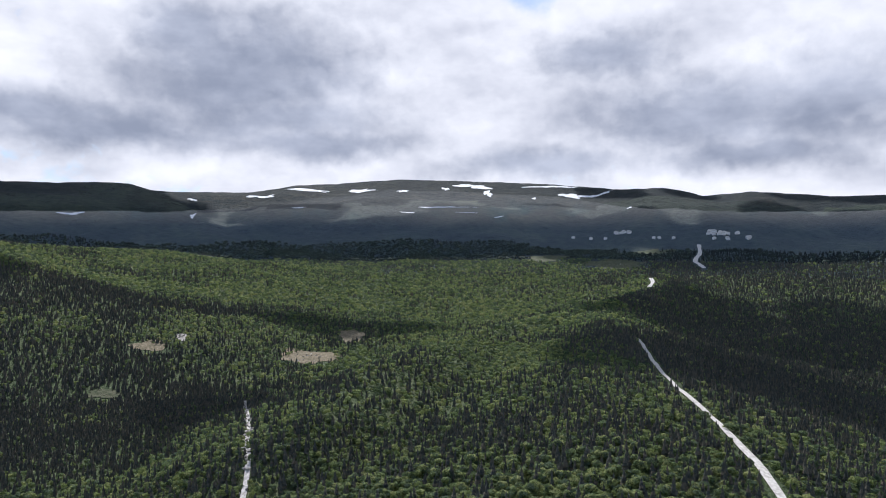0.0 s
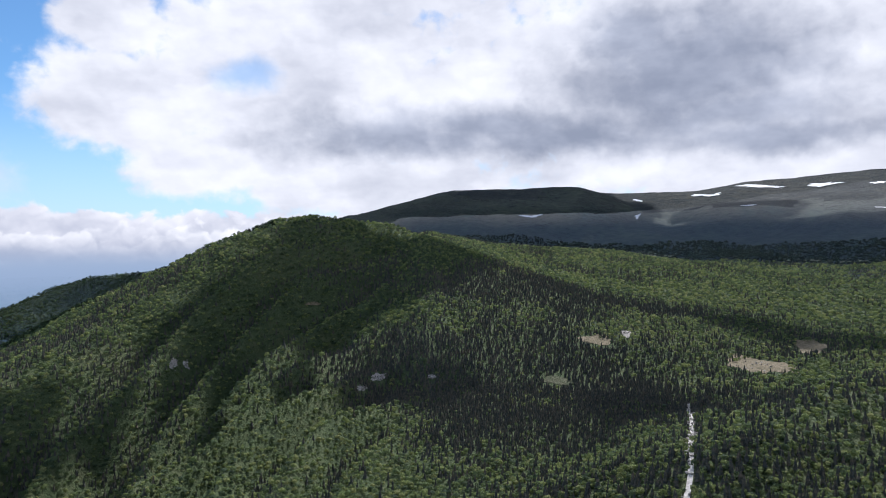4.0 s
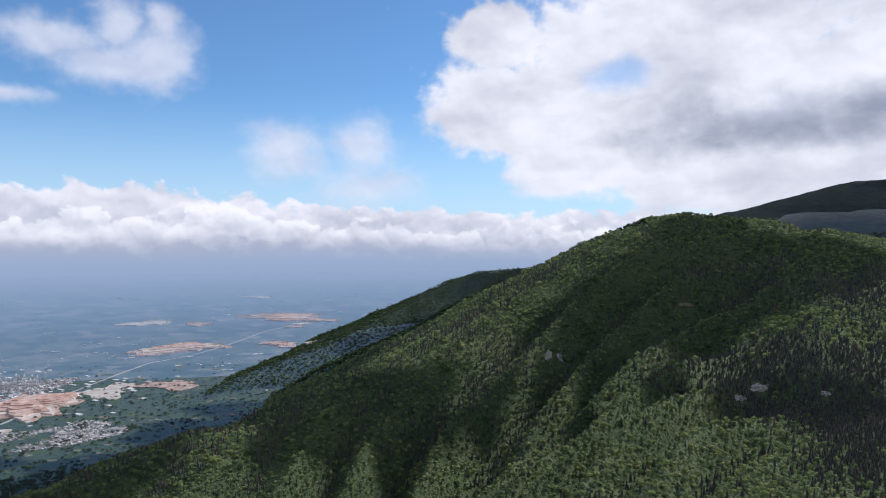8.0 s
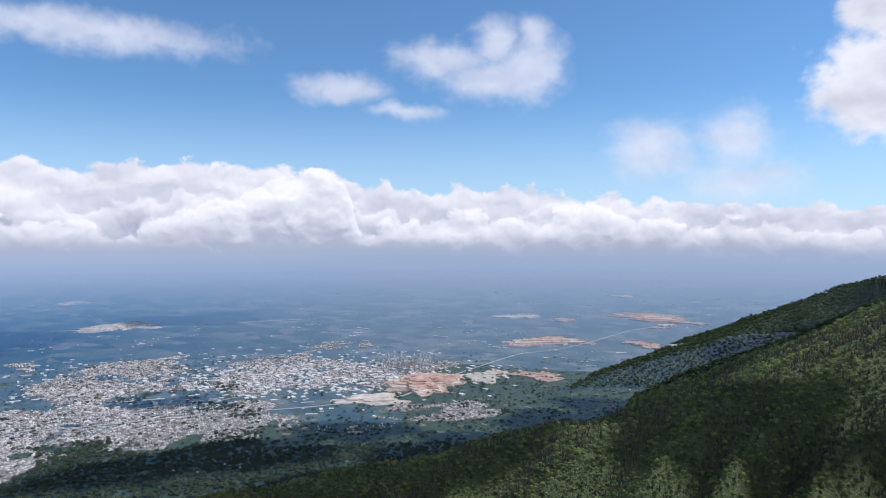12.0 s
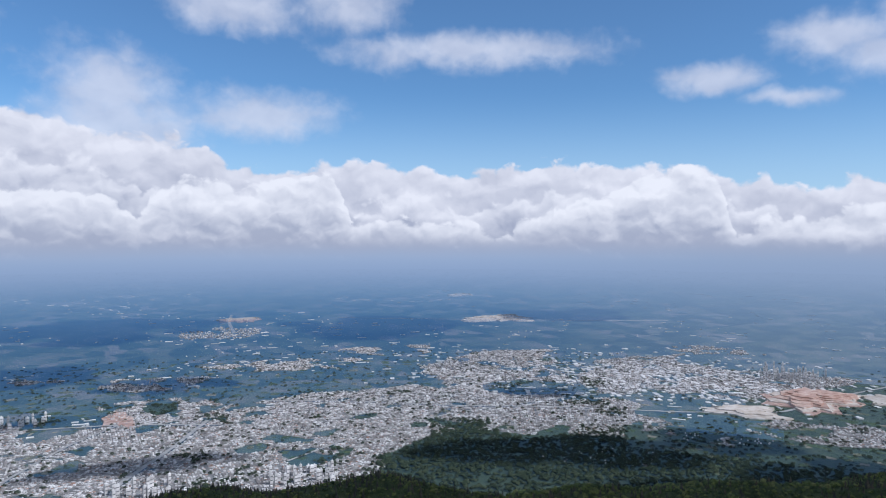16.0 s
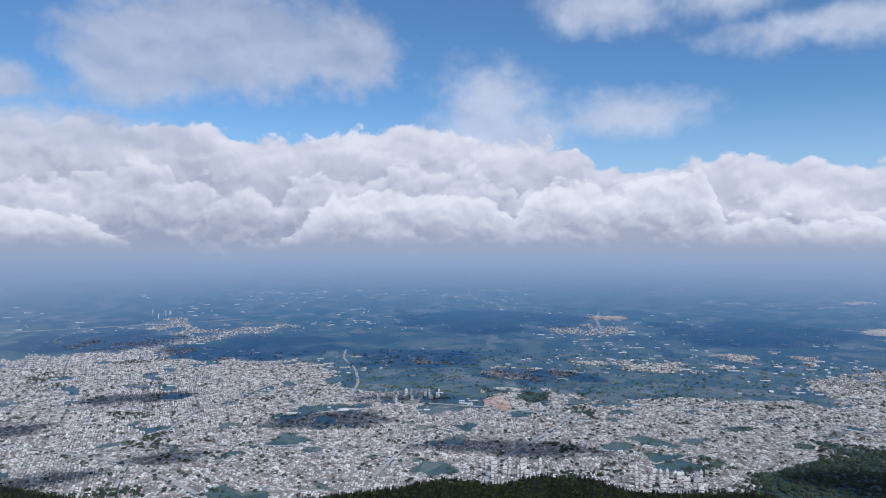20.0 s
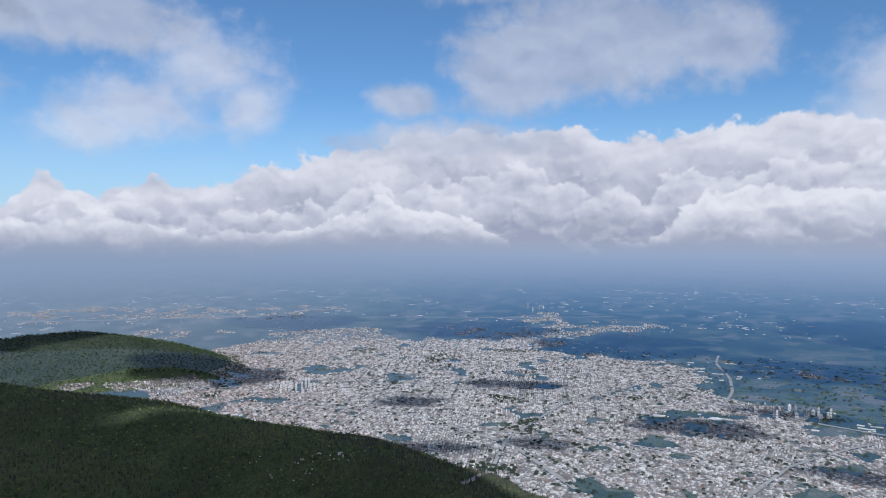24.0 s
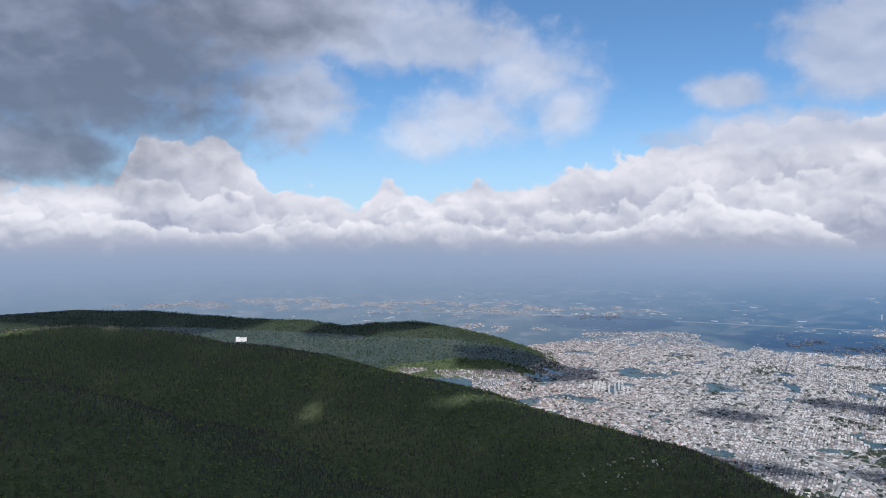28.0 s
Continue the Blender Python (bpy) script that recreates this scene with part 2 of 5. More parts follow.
W.tree.links.new(back.outputs[0], W.put("ShaderNodeOutputWorld").inputs[0])

sun = new("sun", bpy.data.lights.new("sun", "SUN"))
sun.data.energy, sun.data.angle, sun.data.color = 4.8, radians(0.8), (1.0, 0.95, 0.88)
sun.matrix_world = look(SUN * 3000, (0, 0, 0))

# ---- materials ----
def earthy(name, stops, scale, rough=0.9, bump=0.4, haze=False, island=False, big=0.0, spec=0.2, huge=0.0, parcels=0.0, leaf=0.0):
    """A matt surface: a ramp of colours over two sizes of noise, with fine relief; haze turns far surfaces transparent
    to the painted air behind.
    """
    mat = bpy.data.materials.new(name)
    mat.use_nodes = True
    N = Net(mat.node_tree)
    bsdf = mat.node_tree.nodes["Principled BSDF"]
    place = N.put("ShaderNodeNewGeometry").outputs["Position"]
    grain = N.noise(place, scale, 5.0, 0.65)
    if big:
        grain = N.m("ADD", N.m("MULTIPLY", grain, 0.5), N.m("MULTIPLY", N.noise(place, big, 4.0, 0.6), 0.5))
    if huge:
        grain = N.m("ADD", N.m("MULTIPLY", grain, 0.62), N.m("MULTIPLY", N.noise(place, huge, 3.0, 0.6), 0.38))
    if parcels:
        cell = N.put("ShaderNodeTexVoronoi")
        cell.voronoi_dimensions = "2D"
        N.wire(cell, "Vector", place)
        cell.inputs["Scale"].default_value = parcels
        grain = N.m("ADD", N.m("MULTIPLY", grain, 0.6), N.m("MULTIPLY", cell.outputs["Color"], 0.4))
    if island:
        geo = N.put("ShaderNodeNewGeometry")
        own = 0.40 if leaf else 0.26
        grain = N.m("ADD", N.m("MULTIPLY", grain, 1 - own), N.m("MULTIPLY", geo.outputs["Random Per Island"], own))
    col = N.ramp(N.step(grain, 0.30, 0.70), stops)
    N.wire(bsdf, "Base Color", col)
    bsdf.inputs["Roughness"].default_value = rough
    bsdf.inputs["Specular IOR Level"].default_value = spec
    if bump:
        b = N.put("ShaderNodeBump")
        b.inputs["Strength"].default_value, b.inputs["Distance"].default_value = bump, 1.0 / scale
        N.wire(b, "Height", N.noise(place, scale * 2.2, 4.0, 0.7))
        N.wire(bsdf, "Normal", b.outputs[0])
    surface = bsdf.outputs[0]
    if leaf:
        glow = N.put("ShaderNodeBsdfTranslucent")
        N.wire(glow, 0, N.mix(0.35, col, (0.18, 0.24, 0.06)))
        both = N.put("ShaderNodeMixShader")
        N.wire(both, 0, leaf)
        N.tree.links.new(surface, both.inputs[1])
        N.tree.links.new(glow.outputs[0], both.inputs[2])
        gaps = N.put("ShaderNodeMixShader")
        N.wire(gaps, 0, N.step(N.noise(place, 1.4, 2.0), 0.50, 0.56, 0.0, 0.85))
        N.tree.links.new(both.outputs[0], gaps.inputs[1])
        N.tree.links.new(N.put("ShaderNodeBsdfTransparent").outputs[0], gaps.inputs[2])
        surface = gaps.outputs[0]
        N.tree.links.new(surface, N.tree.nodes["Material Output"].inputs[0])
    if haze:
        haze_out(N, surface, place, float(haze))
    return mat


def haze_out(N, surface, place, most=1.0):
    """Haze put into the material: far land turns transparent to the painted sky haze, more with every kilometre."""
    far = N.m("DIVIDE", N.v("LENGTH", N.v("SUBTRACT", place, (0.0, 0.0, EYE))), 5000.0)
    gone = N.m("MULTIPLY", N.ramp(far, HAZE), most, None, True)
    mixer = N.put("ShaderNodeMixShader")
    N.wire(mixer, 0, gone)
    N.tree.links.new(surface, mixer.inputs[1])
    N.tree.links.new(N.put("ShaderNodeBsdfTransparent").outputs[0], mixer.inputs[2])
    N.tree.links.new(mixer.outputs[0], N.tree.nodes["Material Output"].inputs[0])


# haze by distance over 5 km, as a share of transparency
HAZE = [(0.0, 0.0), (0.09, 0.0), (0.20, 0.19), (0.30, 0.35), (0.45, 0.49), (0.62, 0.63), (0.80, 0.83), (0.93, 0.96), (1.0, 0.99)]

FOREST_FLOOR = earthy("forest_floor", [(0.0, (0.044, 0.066, 0.032)), (0.5, (0.074, 0.104, 0.046)), (1.0, (0.115, 0.130, 0.066))], 0.12, 0.95, 0.8, big=0.006)
# Far forest and range: haze and shade put into darker, bluer base colours.
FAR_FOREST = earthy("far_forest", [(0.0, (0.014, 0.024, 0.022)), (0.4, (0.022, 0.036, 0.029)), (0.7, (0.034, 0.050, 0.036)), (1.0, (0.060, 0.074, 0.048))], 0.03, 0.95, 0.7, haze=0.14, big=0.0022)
RANGE_MAT = earthy("hazy_range", [(0.0, (0.012, 0.022, 0.026)), (0.5, (0.020, 0.032, 0.033)), (0.8, (0.036, 0.044, 0.040)), (1.0, (0.075, 0.074, 0.060))], 0.02, 0.95, 0.9, haze=0.07, big=0.0026)
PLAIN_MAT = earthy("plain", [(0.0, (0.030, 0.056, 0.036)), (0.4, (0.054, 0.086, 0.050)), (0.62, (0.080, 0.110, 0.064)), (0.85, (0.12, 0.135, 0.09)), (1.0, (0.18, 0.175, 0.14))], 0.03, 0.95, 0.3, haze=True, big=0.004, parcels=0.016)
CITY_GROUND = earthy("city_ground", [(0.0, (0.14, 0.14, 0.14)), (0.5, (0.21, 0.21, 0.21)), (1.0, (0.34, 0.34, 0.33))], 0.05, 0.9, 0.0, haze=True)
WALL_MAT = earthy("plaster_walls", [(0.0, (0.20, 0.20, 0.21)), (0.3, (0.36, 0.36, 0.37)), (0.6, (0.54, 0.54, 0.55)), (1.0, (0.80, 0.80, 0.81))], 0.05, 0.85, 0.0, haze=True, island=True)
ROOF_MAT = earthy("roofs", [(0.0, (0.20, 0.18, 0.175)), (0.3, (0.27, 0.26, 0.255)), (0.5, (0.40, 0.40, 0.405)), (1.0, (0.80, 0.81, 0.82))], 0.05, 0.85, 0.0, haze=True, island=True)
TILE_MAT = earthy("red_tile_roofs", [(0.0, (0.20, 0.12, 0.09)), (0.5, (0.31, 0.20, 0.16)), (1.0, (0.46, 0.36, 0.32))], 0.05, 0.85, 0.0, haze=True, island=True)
# Far copies of floor, leaves and needles, colours darkened or blued for haze and shade.
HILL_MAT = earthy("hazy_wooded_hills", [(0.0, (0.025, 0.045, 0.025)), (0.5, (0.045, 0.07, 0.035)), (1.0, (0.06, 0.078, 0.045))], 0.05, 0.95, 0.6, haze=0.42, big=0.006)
FAR_HILL = earthy("hazy_far_hills", [(0.0, (0.022, 0.036, 0.026)), (0.5, (0.034, 0.052, 0.034)), (1.0, (0.06, 0.07, 0.05))], 0.06, 0.95, 0.6, haze=0.24, big=0.008)
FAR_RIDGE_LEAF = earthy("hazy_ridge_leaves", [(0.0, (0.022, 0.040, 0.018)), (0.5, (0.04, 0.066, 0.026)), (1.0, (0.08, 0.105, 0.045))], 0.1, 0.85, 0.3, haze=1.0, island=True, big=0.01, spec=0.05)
FAR_LEAF_MAT = earthy("hazy_far_leaves", [(0.0, (0.036, 0.056, 0.044)), (0.5, (0.050, 0.074, 0.054)), (1.0, (0.070, 0.092, 0.066))], 0.1, 0.8, 0.2, haze=0.42, island=True, big=0.006)
FAR_NEEDLE_MAT = earthy("hazy_far_needles", [(0.0, (0.026, 0.038, 0.039)), (1.0, (0.040, 0.053, 0.050))], 0.1, 0.85, 0.2, haze=0.42, island=True)
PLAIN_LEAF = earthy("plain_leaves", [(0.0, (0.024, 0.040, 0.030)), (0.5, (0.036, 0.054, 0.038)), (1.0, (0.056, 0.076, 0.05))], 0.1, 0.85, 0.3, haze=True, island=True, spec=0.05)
# Haze over the slopes is put into leaf and needle colours as extra blue.
LEAF_MAT = earthy("broadleaf_leaves", [(0.0, (0.060, 0.090, 0.062)), (0.30, (0.104, 0.146, 0.072)), (0.65, (0.164, 0.216, 0.088)), (0.9, (0.212, 0.254, 0.088)), (1.0, (0.26, 0.28, 0.12))], 0.55, 0.85, 0.5, island=True, big=0.014, huge=0.0045, spec=0.15, leaf=0.42)
NEEDLE_MAT = earthy("conifer_needles", [(0.0, (0.046, 0.052, 0.050)), (0.6, (0.082, 0.086, 0.070)), (1.0, (0.14, 0.120, 0.088))], 0.6, 0.9, 0.5, island=True, spec=0.15)
BARK_MAT = earthy("bark", [(0.0, (0.05, 0.04, 0.03)), (1.0, (0.14, 0.11, 0.08))], 2.0, 0.9, 0.5)
GRAVEL_MAT = earthy("pale_gravel", [(0.0, (0.34, 0.32, 0.29)), (0.5, (0.52, 0.50, 0.47)), (1.0, (0.66, 0.64, 0.61))], 0.5, 0.95, 0.4)
ROCK_MAT = earthy("pale_rock", [(0.0, (0.14, 0.13, 0.11)), (0.5, (0.30, 0.28, 0.25)), (1.0, (0.50, 0.48, 0.45))], 0.6, 0.95, 0.6, island=True)
GRASS_MAT = earthy("dry_grass", [(0.0, (0.09, 0.08, 0.045)), (0.5, (0.16, 0.135, 0.085)), (1.0, (0.24, 0.20, 0.14))], 0.2, 0.95, 0.4)
MEADOW_MAT = earthy("meadow", [(0.0, (0.045, 0.06, 0.03)), (0.5, (0.07, 0.08, 0.042)), (1.0, (0.11, 0.11, 0.07))], 0.1, 0.95, 0.4)
SNOW_MAT = earthy("old_snow", [(0.0, (0.62, 0.66, 0.70)), (1.0, (0.84, 0.86, 0.88))], 0.06, 0.7, 0.3)
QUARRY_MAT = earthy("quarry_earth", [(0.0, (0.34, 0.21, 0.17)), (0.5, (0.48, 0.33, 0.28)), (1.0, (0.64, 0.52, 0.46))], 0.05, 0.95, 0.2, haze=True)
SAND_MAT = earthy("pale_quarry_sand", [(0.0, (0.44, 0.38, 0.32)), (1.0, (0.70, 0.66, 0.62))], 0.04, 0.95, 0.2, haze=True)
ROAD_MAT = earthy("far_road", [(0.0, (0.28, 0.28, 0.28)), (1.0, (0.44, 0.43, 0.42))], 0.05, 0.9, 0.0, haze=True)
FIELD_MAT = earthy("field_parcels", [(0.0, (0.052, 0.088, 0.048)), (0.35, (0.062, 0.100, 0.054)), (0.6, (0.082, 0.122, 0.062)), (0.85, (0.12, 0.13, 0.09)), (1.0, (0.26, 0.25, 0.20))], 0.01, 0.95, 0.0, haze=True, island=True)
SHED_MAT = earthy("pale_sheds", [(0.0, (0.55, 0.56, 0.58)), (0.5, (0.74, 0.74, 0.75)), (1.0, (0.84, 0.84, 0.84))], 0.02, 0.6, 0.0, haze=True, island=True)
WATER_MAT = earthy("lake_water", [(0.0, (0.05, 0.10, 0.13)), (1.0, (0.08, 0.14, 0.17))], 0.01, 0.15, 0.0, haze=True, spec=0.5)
CLOUD_MAT = earthy("cloud_white", [(0.0, (0.80, 0.80, 0.81)), (1.0, (0.86, 0.86, 0.86))], 0.004, 1.0, 0.3)
DARK_GLASS = earthy("window_glass", [(0.0, (0.03, 0.035, 0.04)), (1.0, (0.07, 0.08, 0.09))], 0.3, 0.15, 0.0, spec=0.5)

# ---- the lie of the land ----
def hash2(ix, iy, seed):
    h = np.sin(ix * 127.1 + iy * 311.7 + seed * 74.7) * 43758.5453
    return h - np.floor(h)


def value_noise(x, y, seed):
    ix, iy = np.floor(x), np.floor(y)
    fx, fy = x - ix, y - iy
    fx, fy = fx * fx * (3 - 2 * fx), fy * fy * (3 - 2 * fy)
    a, b = hash2(ix, iy, seed), hash2(ix + 1, iy, seed)
    c, d = hash2(ix, iy + 1, seed), hash2(ix + 1, iy + 1, seed)
    return a + (b - a) * fx + (c - a) * fy + (a - b - c + d) * fx * fy


def fbm(x, y, size, seed, octaves=4):
    """Noise from -1 to 1 whose largest lumps are `size` metres across."""
    total, weight, amp = 0.0, 0.0, 1.0
    for k in range(octaves):
        total = total + amp * (value_noise(x / size * 2 ** k + 17.3 * k, y / size * 2 ** k - 9.1 * k, seed + k) * 2 - 1)
        weight, amp = weight + amp, amp * 0.5
    return total / weight


def polar(az, r):
    a = np.radians(az)
    return -np.sin(a) * r, np.cos(a) * r


# Ridges, crests placed to fit the camera's view: heading, distance, height of the crest in degrees over the drone's
# level; then the slope of the flanks, the roundness, the trees' height on it, and the headings between which it holds
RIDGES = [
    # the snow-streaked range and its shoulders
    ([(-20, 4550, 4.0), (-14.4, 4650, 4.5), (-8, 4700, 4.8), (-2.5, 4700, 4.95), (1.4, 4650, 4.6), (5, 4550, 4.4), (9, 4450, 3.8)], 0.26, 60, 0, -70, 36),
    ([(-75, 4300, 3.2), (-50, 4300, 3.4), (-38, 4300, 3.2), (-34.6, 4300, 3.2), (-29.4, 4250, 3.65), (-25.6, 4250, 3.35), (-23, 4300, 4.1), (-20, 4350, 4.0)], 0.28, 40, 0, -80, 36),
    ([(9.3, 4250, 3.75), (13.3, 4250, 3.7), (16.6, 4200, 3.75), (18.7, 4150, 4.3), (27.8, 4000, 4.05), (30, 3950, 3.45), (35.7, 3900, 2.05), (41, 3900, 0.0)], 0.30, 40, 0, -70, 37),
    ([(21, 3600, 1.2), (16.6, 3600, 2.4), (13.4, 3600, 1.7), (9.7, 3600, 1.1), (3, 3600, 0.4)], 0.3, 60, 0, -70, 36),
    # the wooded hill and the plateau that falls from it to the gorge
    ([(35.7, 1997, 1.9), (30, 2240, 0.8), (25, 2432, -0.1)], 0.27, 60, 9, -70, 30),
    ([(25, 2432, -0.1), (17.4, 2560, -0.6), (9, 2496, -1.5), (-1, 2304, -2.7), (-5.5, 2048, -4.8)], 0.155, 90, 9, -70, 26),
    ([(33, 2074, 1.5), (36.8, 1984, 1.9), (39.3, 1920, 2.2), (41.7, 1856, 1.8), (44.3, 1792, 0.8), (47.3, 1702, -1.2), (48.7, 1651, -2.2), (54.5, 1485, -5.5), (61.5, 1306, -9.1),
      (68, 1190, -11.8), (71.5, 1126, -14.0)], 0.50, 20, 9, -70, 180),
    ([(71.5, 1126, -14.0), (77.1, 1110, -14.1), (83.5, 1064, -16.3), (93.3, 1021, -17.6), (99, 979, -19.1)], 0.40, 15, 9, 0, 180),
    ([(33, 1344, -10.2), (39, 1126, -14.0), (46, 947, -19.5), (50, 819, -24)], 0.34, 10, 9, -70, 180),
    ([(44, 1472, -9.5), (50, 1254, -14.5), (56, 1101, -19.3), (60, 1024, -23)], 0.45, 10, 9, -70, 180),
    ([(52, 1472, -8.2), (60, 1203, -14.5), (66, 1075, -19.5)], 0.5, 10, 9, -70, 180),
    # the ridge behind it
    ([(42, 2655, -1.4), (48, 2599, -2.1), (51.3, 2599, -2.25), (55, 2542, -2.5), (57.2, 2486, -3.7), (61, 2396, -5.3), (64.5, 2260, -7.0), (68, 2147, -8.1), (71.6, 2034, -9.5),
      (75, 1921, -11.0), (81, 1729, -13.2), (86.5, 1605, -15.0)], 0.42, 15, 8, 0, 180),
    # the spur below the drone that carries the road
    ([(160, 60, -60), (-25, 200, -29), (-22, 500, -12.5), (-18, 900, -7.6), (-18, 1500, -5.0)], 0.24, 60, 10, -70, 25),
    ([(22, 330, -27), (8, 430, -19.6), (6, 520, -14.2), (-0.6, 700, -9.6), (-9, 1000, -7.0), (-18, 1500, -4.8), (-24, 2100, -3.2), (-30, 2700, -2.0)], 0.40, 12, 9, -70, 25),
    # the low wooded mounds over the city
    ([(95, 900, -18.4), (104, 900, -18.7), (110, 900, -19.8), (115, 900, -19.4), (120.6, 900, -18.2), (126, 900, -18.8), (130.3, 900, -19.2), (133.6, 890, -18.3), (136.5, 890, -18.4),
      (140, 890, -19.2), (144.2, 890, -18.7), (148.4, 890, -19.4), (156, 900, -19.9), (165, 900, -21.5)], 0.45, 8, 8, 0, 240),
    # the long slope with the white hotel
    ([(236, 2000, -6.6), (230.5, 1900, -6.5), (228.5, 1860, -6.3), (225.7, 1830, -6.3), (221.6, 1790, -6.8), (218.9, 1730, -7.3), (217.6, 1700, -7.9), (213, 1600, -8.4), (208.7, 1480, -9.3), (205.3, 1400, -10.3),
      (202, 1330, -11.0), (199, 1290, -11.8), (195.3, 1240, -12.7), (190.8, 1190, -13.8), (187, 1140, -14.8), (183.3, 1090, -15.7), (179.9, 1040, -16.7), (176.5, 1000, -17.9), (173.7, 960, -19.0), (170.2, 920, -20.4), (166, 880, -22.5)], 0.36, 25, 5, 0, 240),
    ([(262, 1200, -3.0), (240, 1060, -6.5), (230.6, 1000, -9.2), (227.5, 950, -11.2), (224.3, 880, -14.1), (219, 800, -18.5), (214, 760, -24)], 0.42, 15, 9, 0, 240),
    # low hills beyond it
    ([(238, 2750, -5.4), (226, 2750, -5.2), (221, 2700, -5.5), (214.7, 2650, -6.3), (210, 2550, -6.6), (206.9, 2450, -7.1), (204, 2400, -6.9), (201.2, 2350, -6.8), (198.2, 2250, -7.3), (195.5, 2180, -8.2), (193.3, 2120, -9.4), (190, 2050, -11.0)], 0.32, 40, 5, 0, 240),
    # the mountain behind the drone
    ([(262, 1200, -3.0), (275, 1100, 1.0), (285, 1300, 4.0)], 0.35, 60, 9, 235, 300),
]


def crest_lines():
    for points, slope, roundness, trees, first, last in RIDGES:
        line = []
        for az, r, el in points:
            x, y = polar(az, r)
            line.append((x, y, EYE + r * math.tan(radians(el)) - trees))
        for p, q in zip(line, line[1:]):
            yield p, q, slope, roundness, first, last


def plain_height(x, y):
    r = np.hypot(x, y)
    t = np.clip((r - 2600) / 2300, 0, 1)
    return 178 * t * (0.35 * t + 0.65)


def base_height(x, y):
    """Valley floors on the mountain side, the plain on the other."""
    r = np.hypot(x, y)
    az = (np.degrees(np.arctan2(-x, y)) + 120) % 360 - 120
    valley = 188 + np.clip(r - 1000, 0, None) * 0.03 + np.clip(r - 1900, 0, None) * 0.10 * np.clip((37 - az) / 5, 0, 1)
    t = np.clip((r - 250) / 850, 0, 1) * np.clip((az - 40) / 16, 0, 1) * np.clip((252 - az) / 14, 0, 1)
    t = t * t * (3 - 2 * t)
    return valley * (1 - t) + plain_height(x, y) * t


def land(x, y):
    z = base_height(x, y)
    rough = np.clip((z - 20) / 120, 0, 1)
    z = z + fbm(x, y, 260, 3) * 8 * rough
    wobble = fbm(x, y, 180, 11) * 26 + fbm(x, y, 60, 13, 3) * 7
    flank = fbm(x, y, 90, 23, 3) * 5
    az = (np.degrees(np.arctan2(-x, y)) + 120) % 360 - 120
    dist = np.hypot(x, y)
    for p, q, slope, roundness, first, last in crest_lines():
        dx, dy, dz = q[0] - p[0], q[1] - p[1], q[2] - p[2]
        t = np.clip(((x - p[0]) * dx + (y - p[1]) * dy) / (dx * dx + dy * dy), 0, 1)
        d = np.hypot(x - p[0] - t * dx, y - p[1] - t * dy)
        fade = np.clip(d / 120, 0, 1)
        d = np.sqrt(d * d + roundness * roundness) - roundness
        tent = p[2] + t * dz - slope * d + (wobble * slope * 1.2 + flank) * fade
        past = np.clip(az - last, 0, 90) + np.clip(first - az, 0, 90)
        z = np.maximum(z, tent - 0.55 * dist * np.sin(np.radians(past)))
    # spurs and gullies that run down the face of the wooded hill
    rib = (az + 0.030 * (dist - 1280)) / 6.0 + 0.45 * fbm(x, y, 300, 29, 2)
    crest = np.interp(az, (30, 40, 48, 54, 61, 71, 84, 99), (2050, 1900, 1660, 1480, 1300, 1120, 1060, 980))
    face = np.clip((crest - dist) / 260, 0, 1) * np.clip((dist - 560) / 220, 0, 1) * np.clip((az - 31) / 8, 0, 1) * np.clip((96 - az) / 10, 0, 1)
    z = z + face * (64 * (1 - np.abs(2 * (rib - np.floor(rib)) - 1)) ** 1.3 - 26)
    z = z + fbm(x, y, 420, 37, 4) * 40 * np.clip((4150 - dist) / 300, 0, 1) * np.clip((dist - 2650) / 300, 0, 1) * np.clip((30 - az) / 6, 0, 1) * np.clip((az + 100) / 20, 0, 1)
    far = np.hypot(x, y)
    return z + fbm(x, y, 30, 31, 3) * np.clip(rough, 0.02, 1) * np.clip(far / 900, 0.5, 3.0)


def mesh_object(name, verts, faces, mats, index=None, parent=None, smooth=True):
    me = bpy.data.meshes.new(name)
    verts = np.asarray(verts, dtype=np.float32)
    faces = np.asarray(faces, dtype=np.int32)
    n, k = faces.shape
    me.vertices.add(len(verts))
    me.vertices.foreach_set("co", verts.ravel())
    me.loops.add(n * k)
    me.loops.foreach_set("vertex_index", faces.ravel())
    me.polygons.add(n)
    me.polygons.foreach_set("loop_start", np.arange(0, n * k, k, dtype=np.int32))
    for mat in mats if isinstance(mats, (list, tuple)) else [mats]:
        me.materials.append(mat)
    if index is not None:
        me.polygons.foreach_set("material_index", np.asarray(index, dtype=np.int32))
    me.polygons.foreach_set("use_smooth", np.full(n, smooth))
    me.update(calc_edges=True)
    ob = new(name, me)
    ob.parent = parent
    return ob


def plain_r(el):
    """Distance at which the plain lies at a height in degrees."""
    r = np.linspace(900, 4950, 900)
    rise = np.degrees(np.arctan2(178 * np.clip((r - 2600) / 2300, 0, 1) * (0.35 * np.clip((r - 2600) / 2300, 0, 1) + 0.65) - EYE, r))
    return np.interp(el, rise, r)


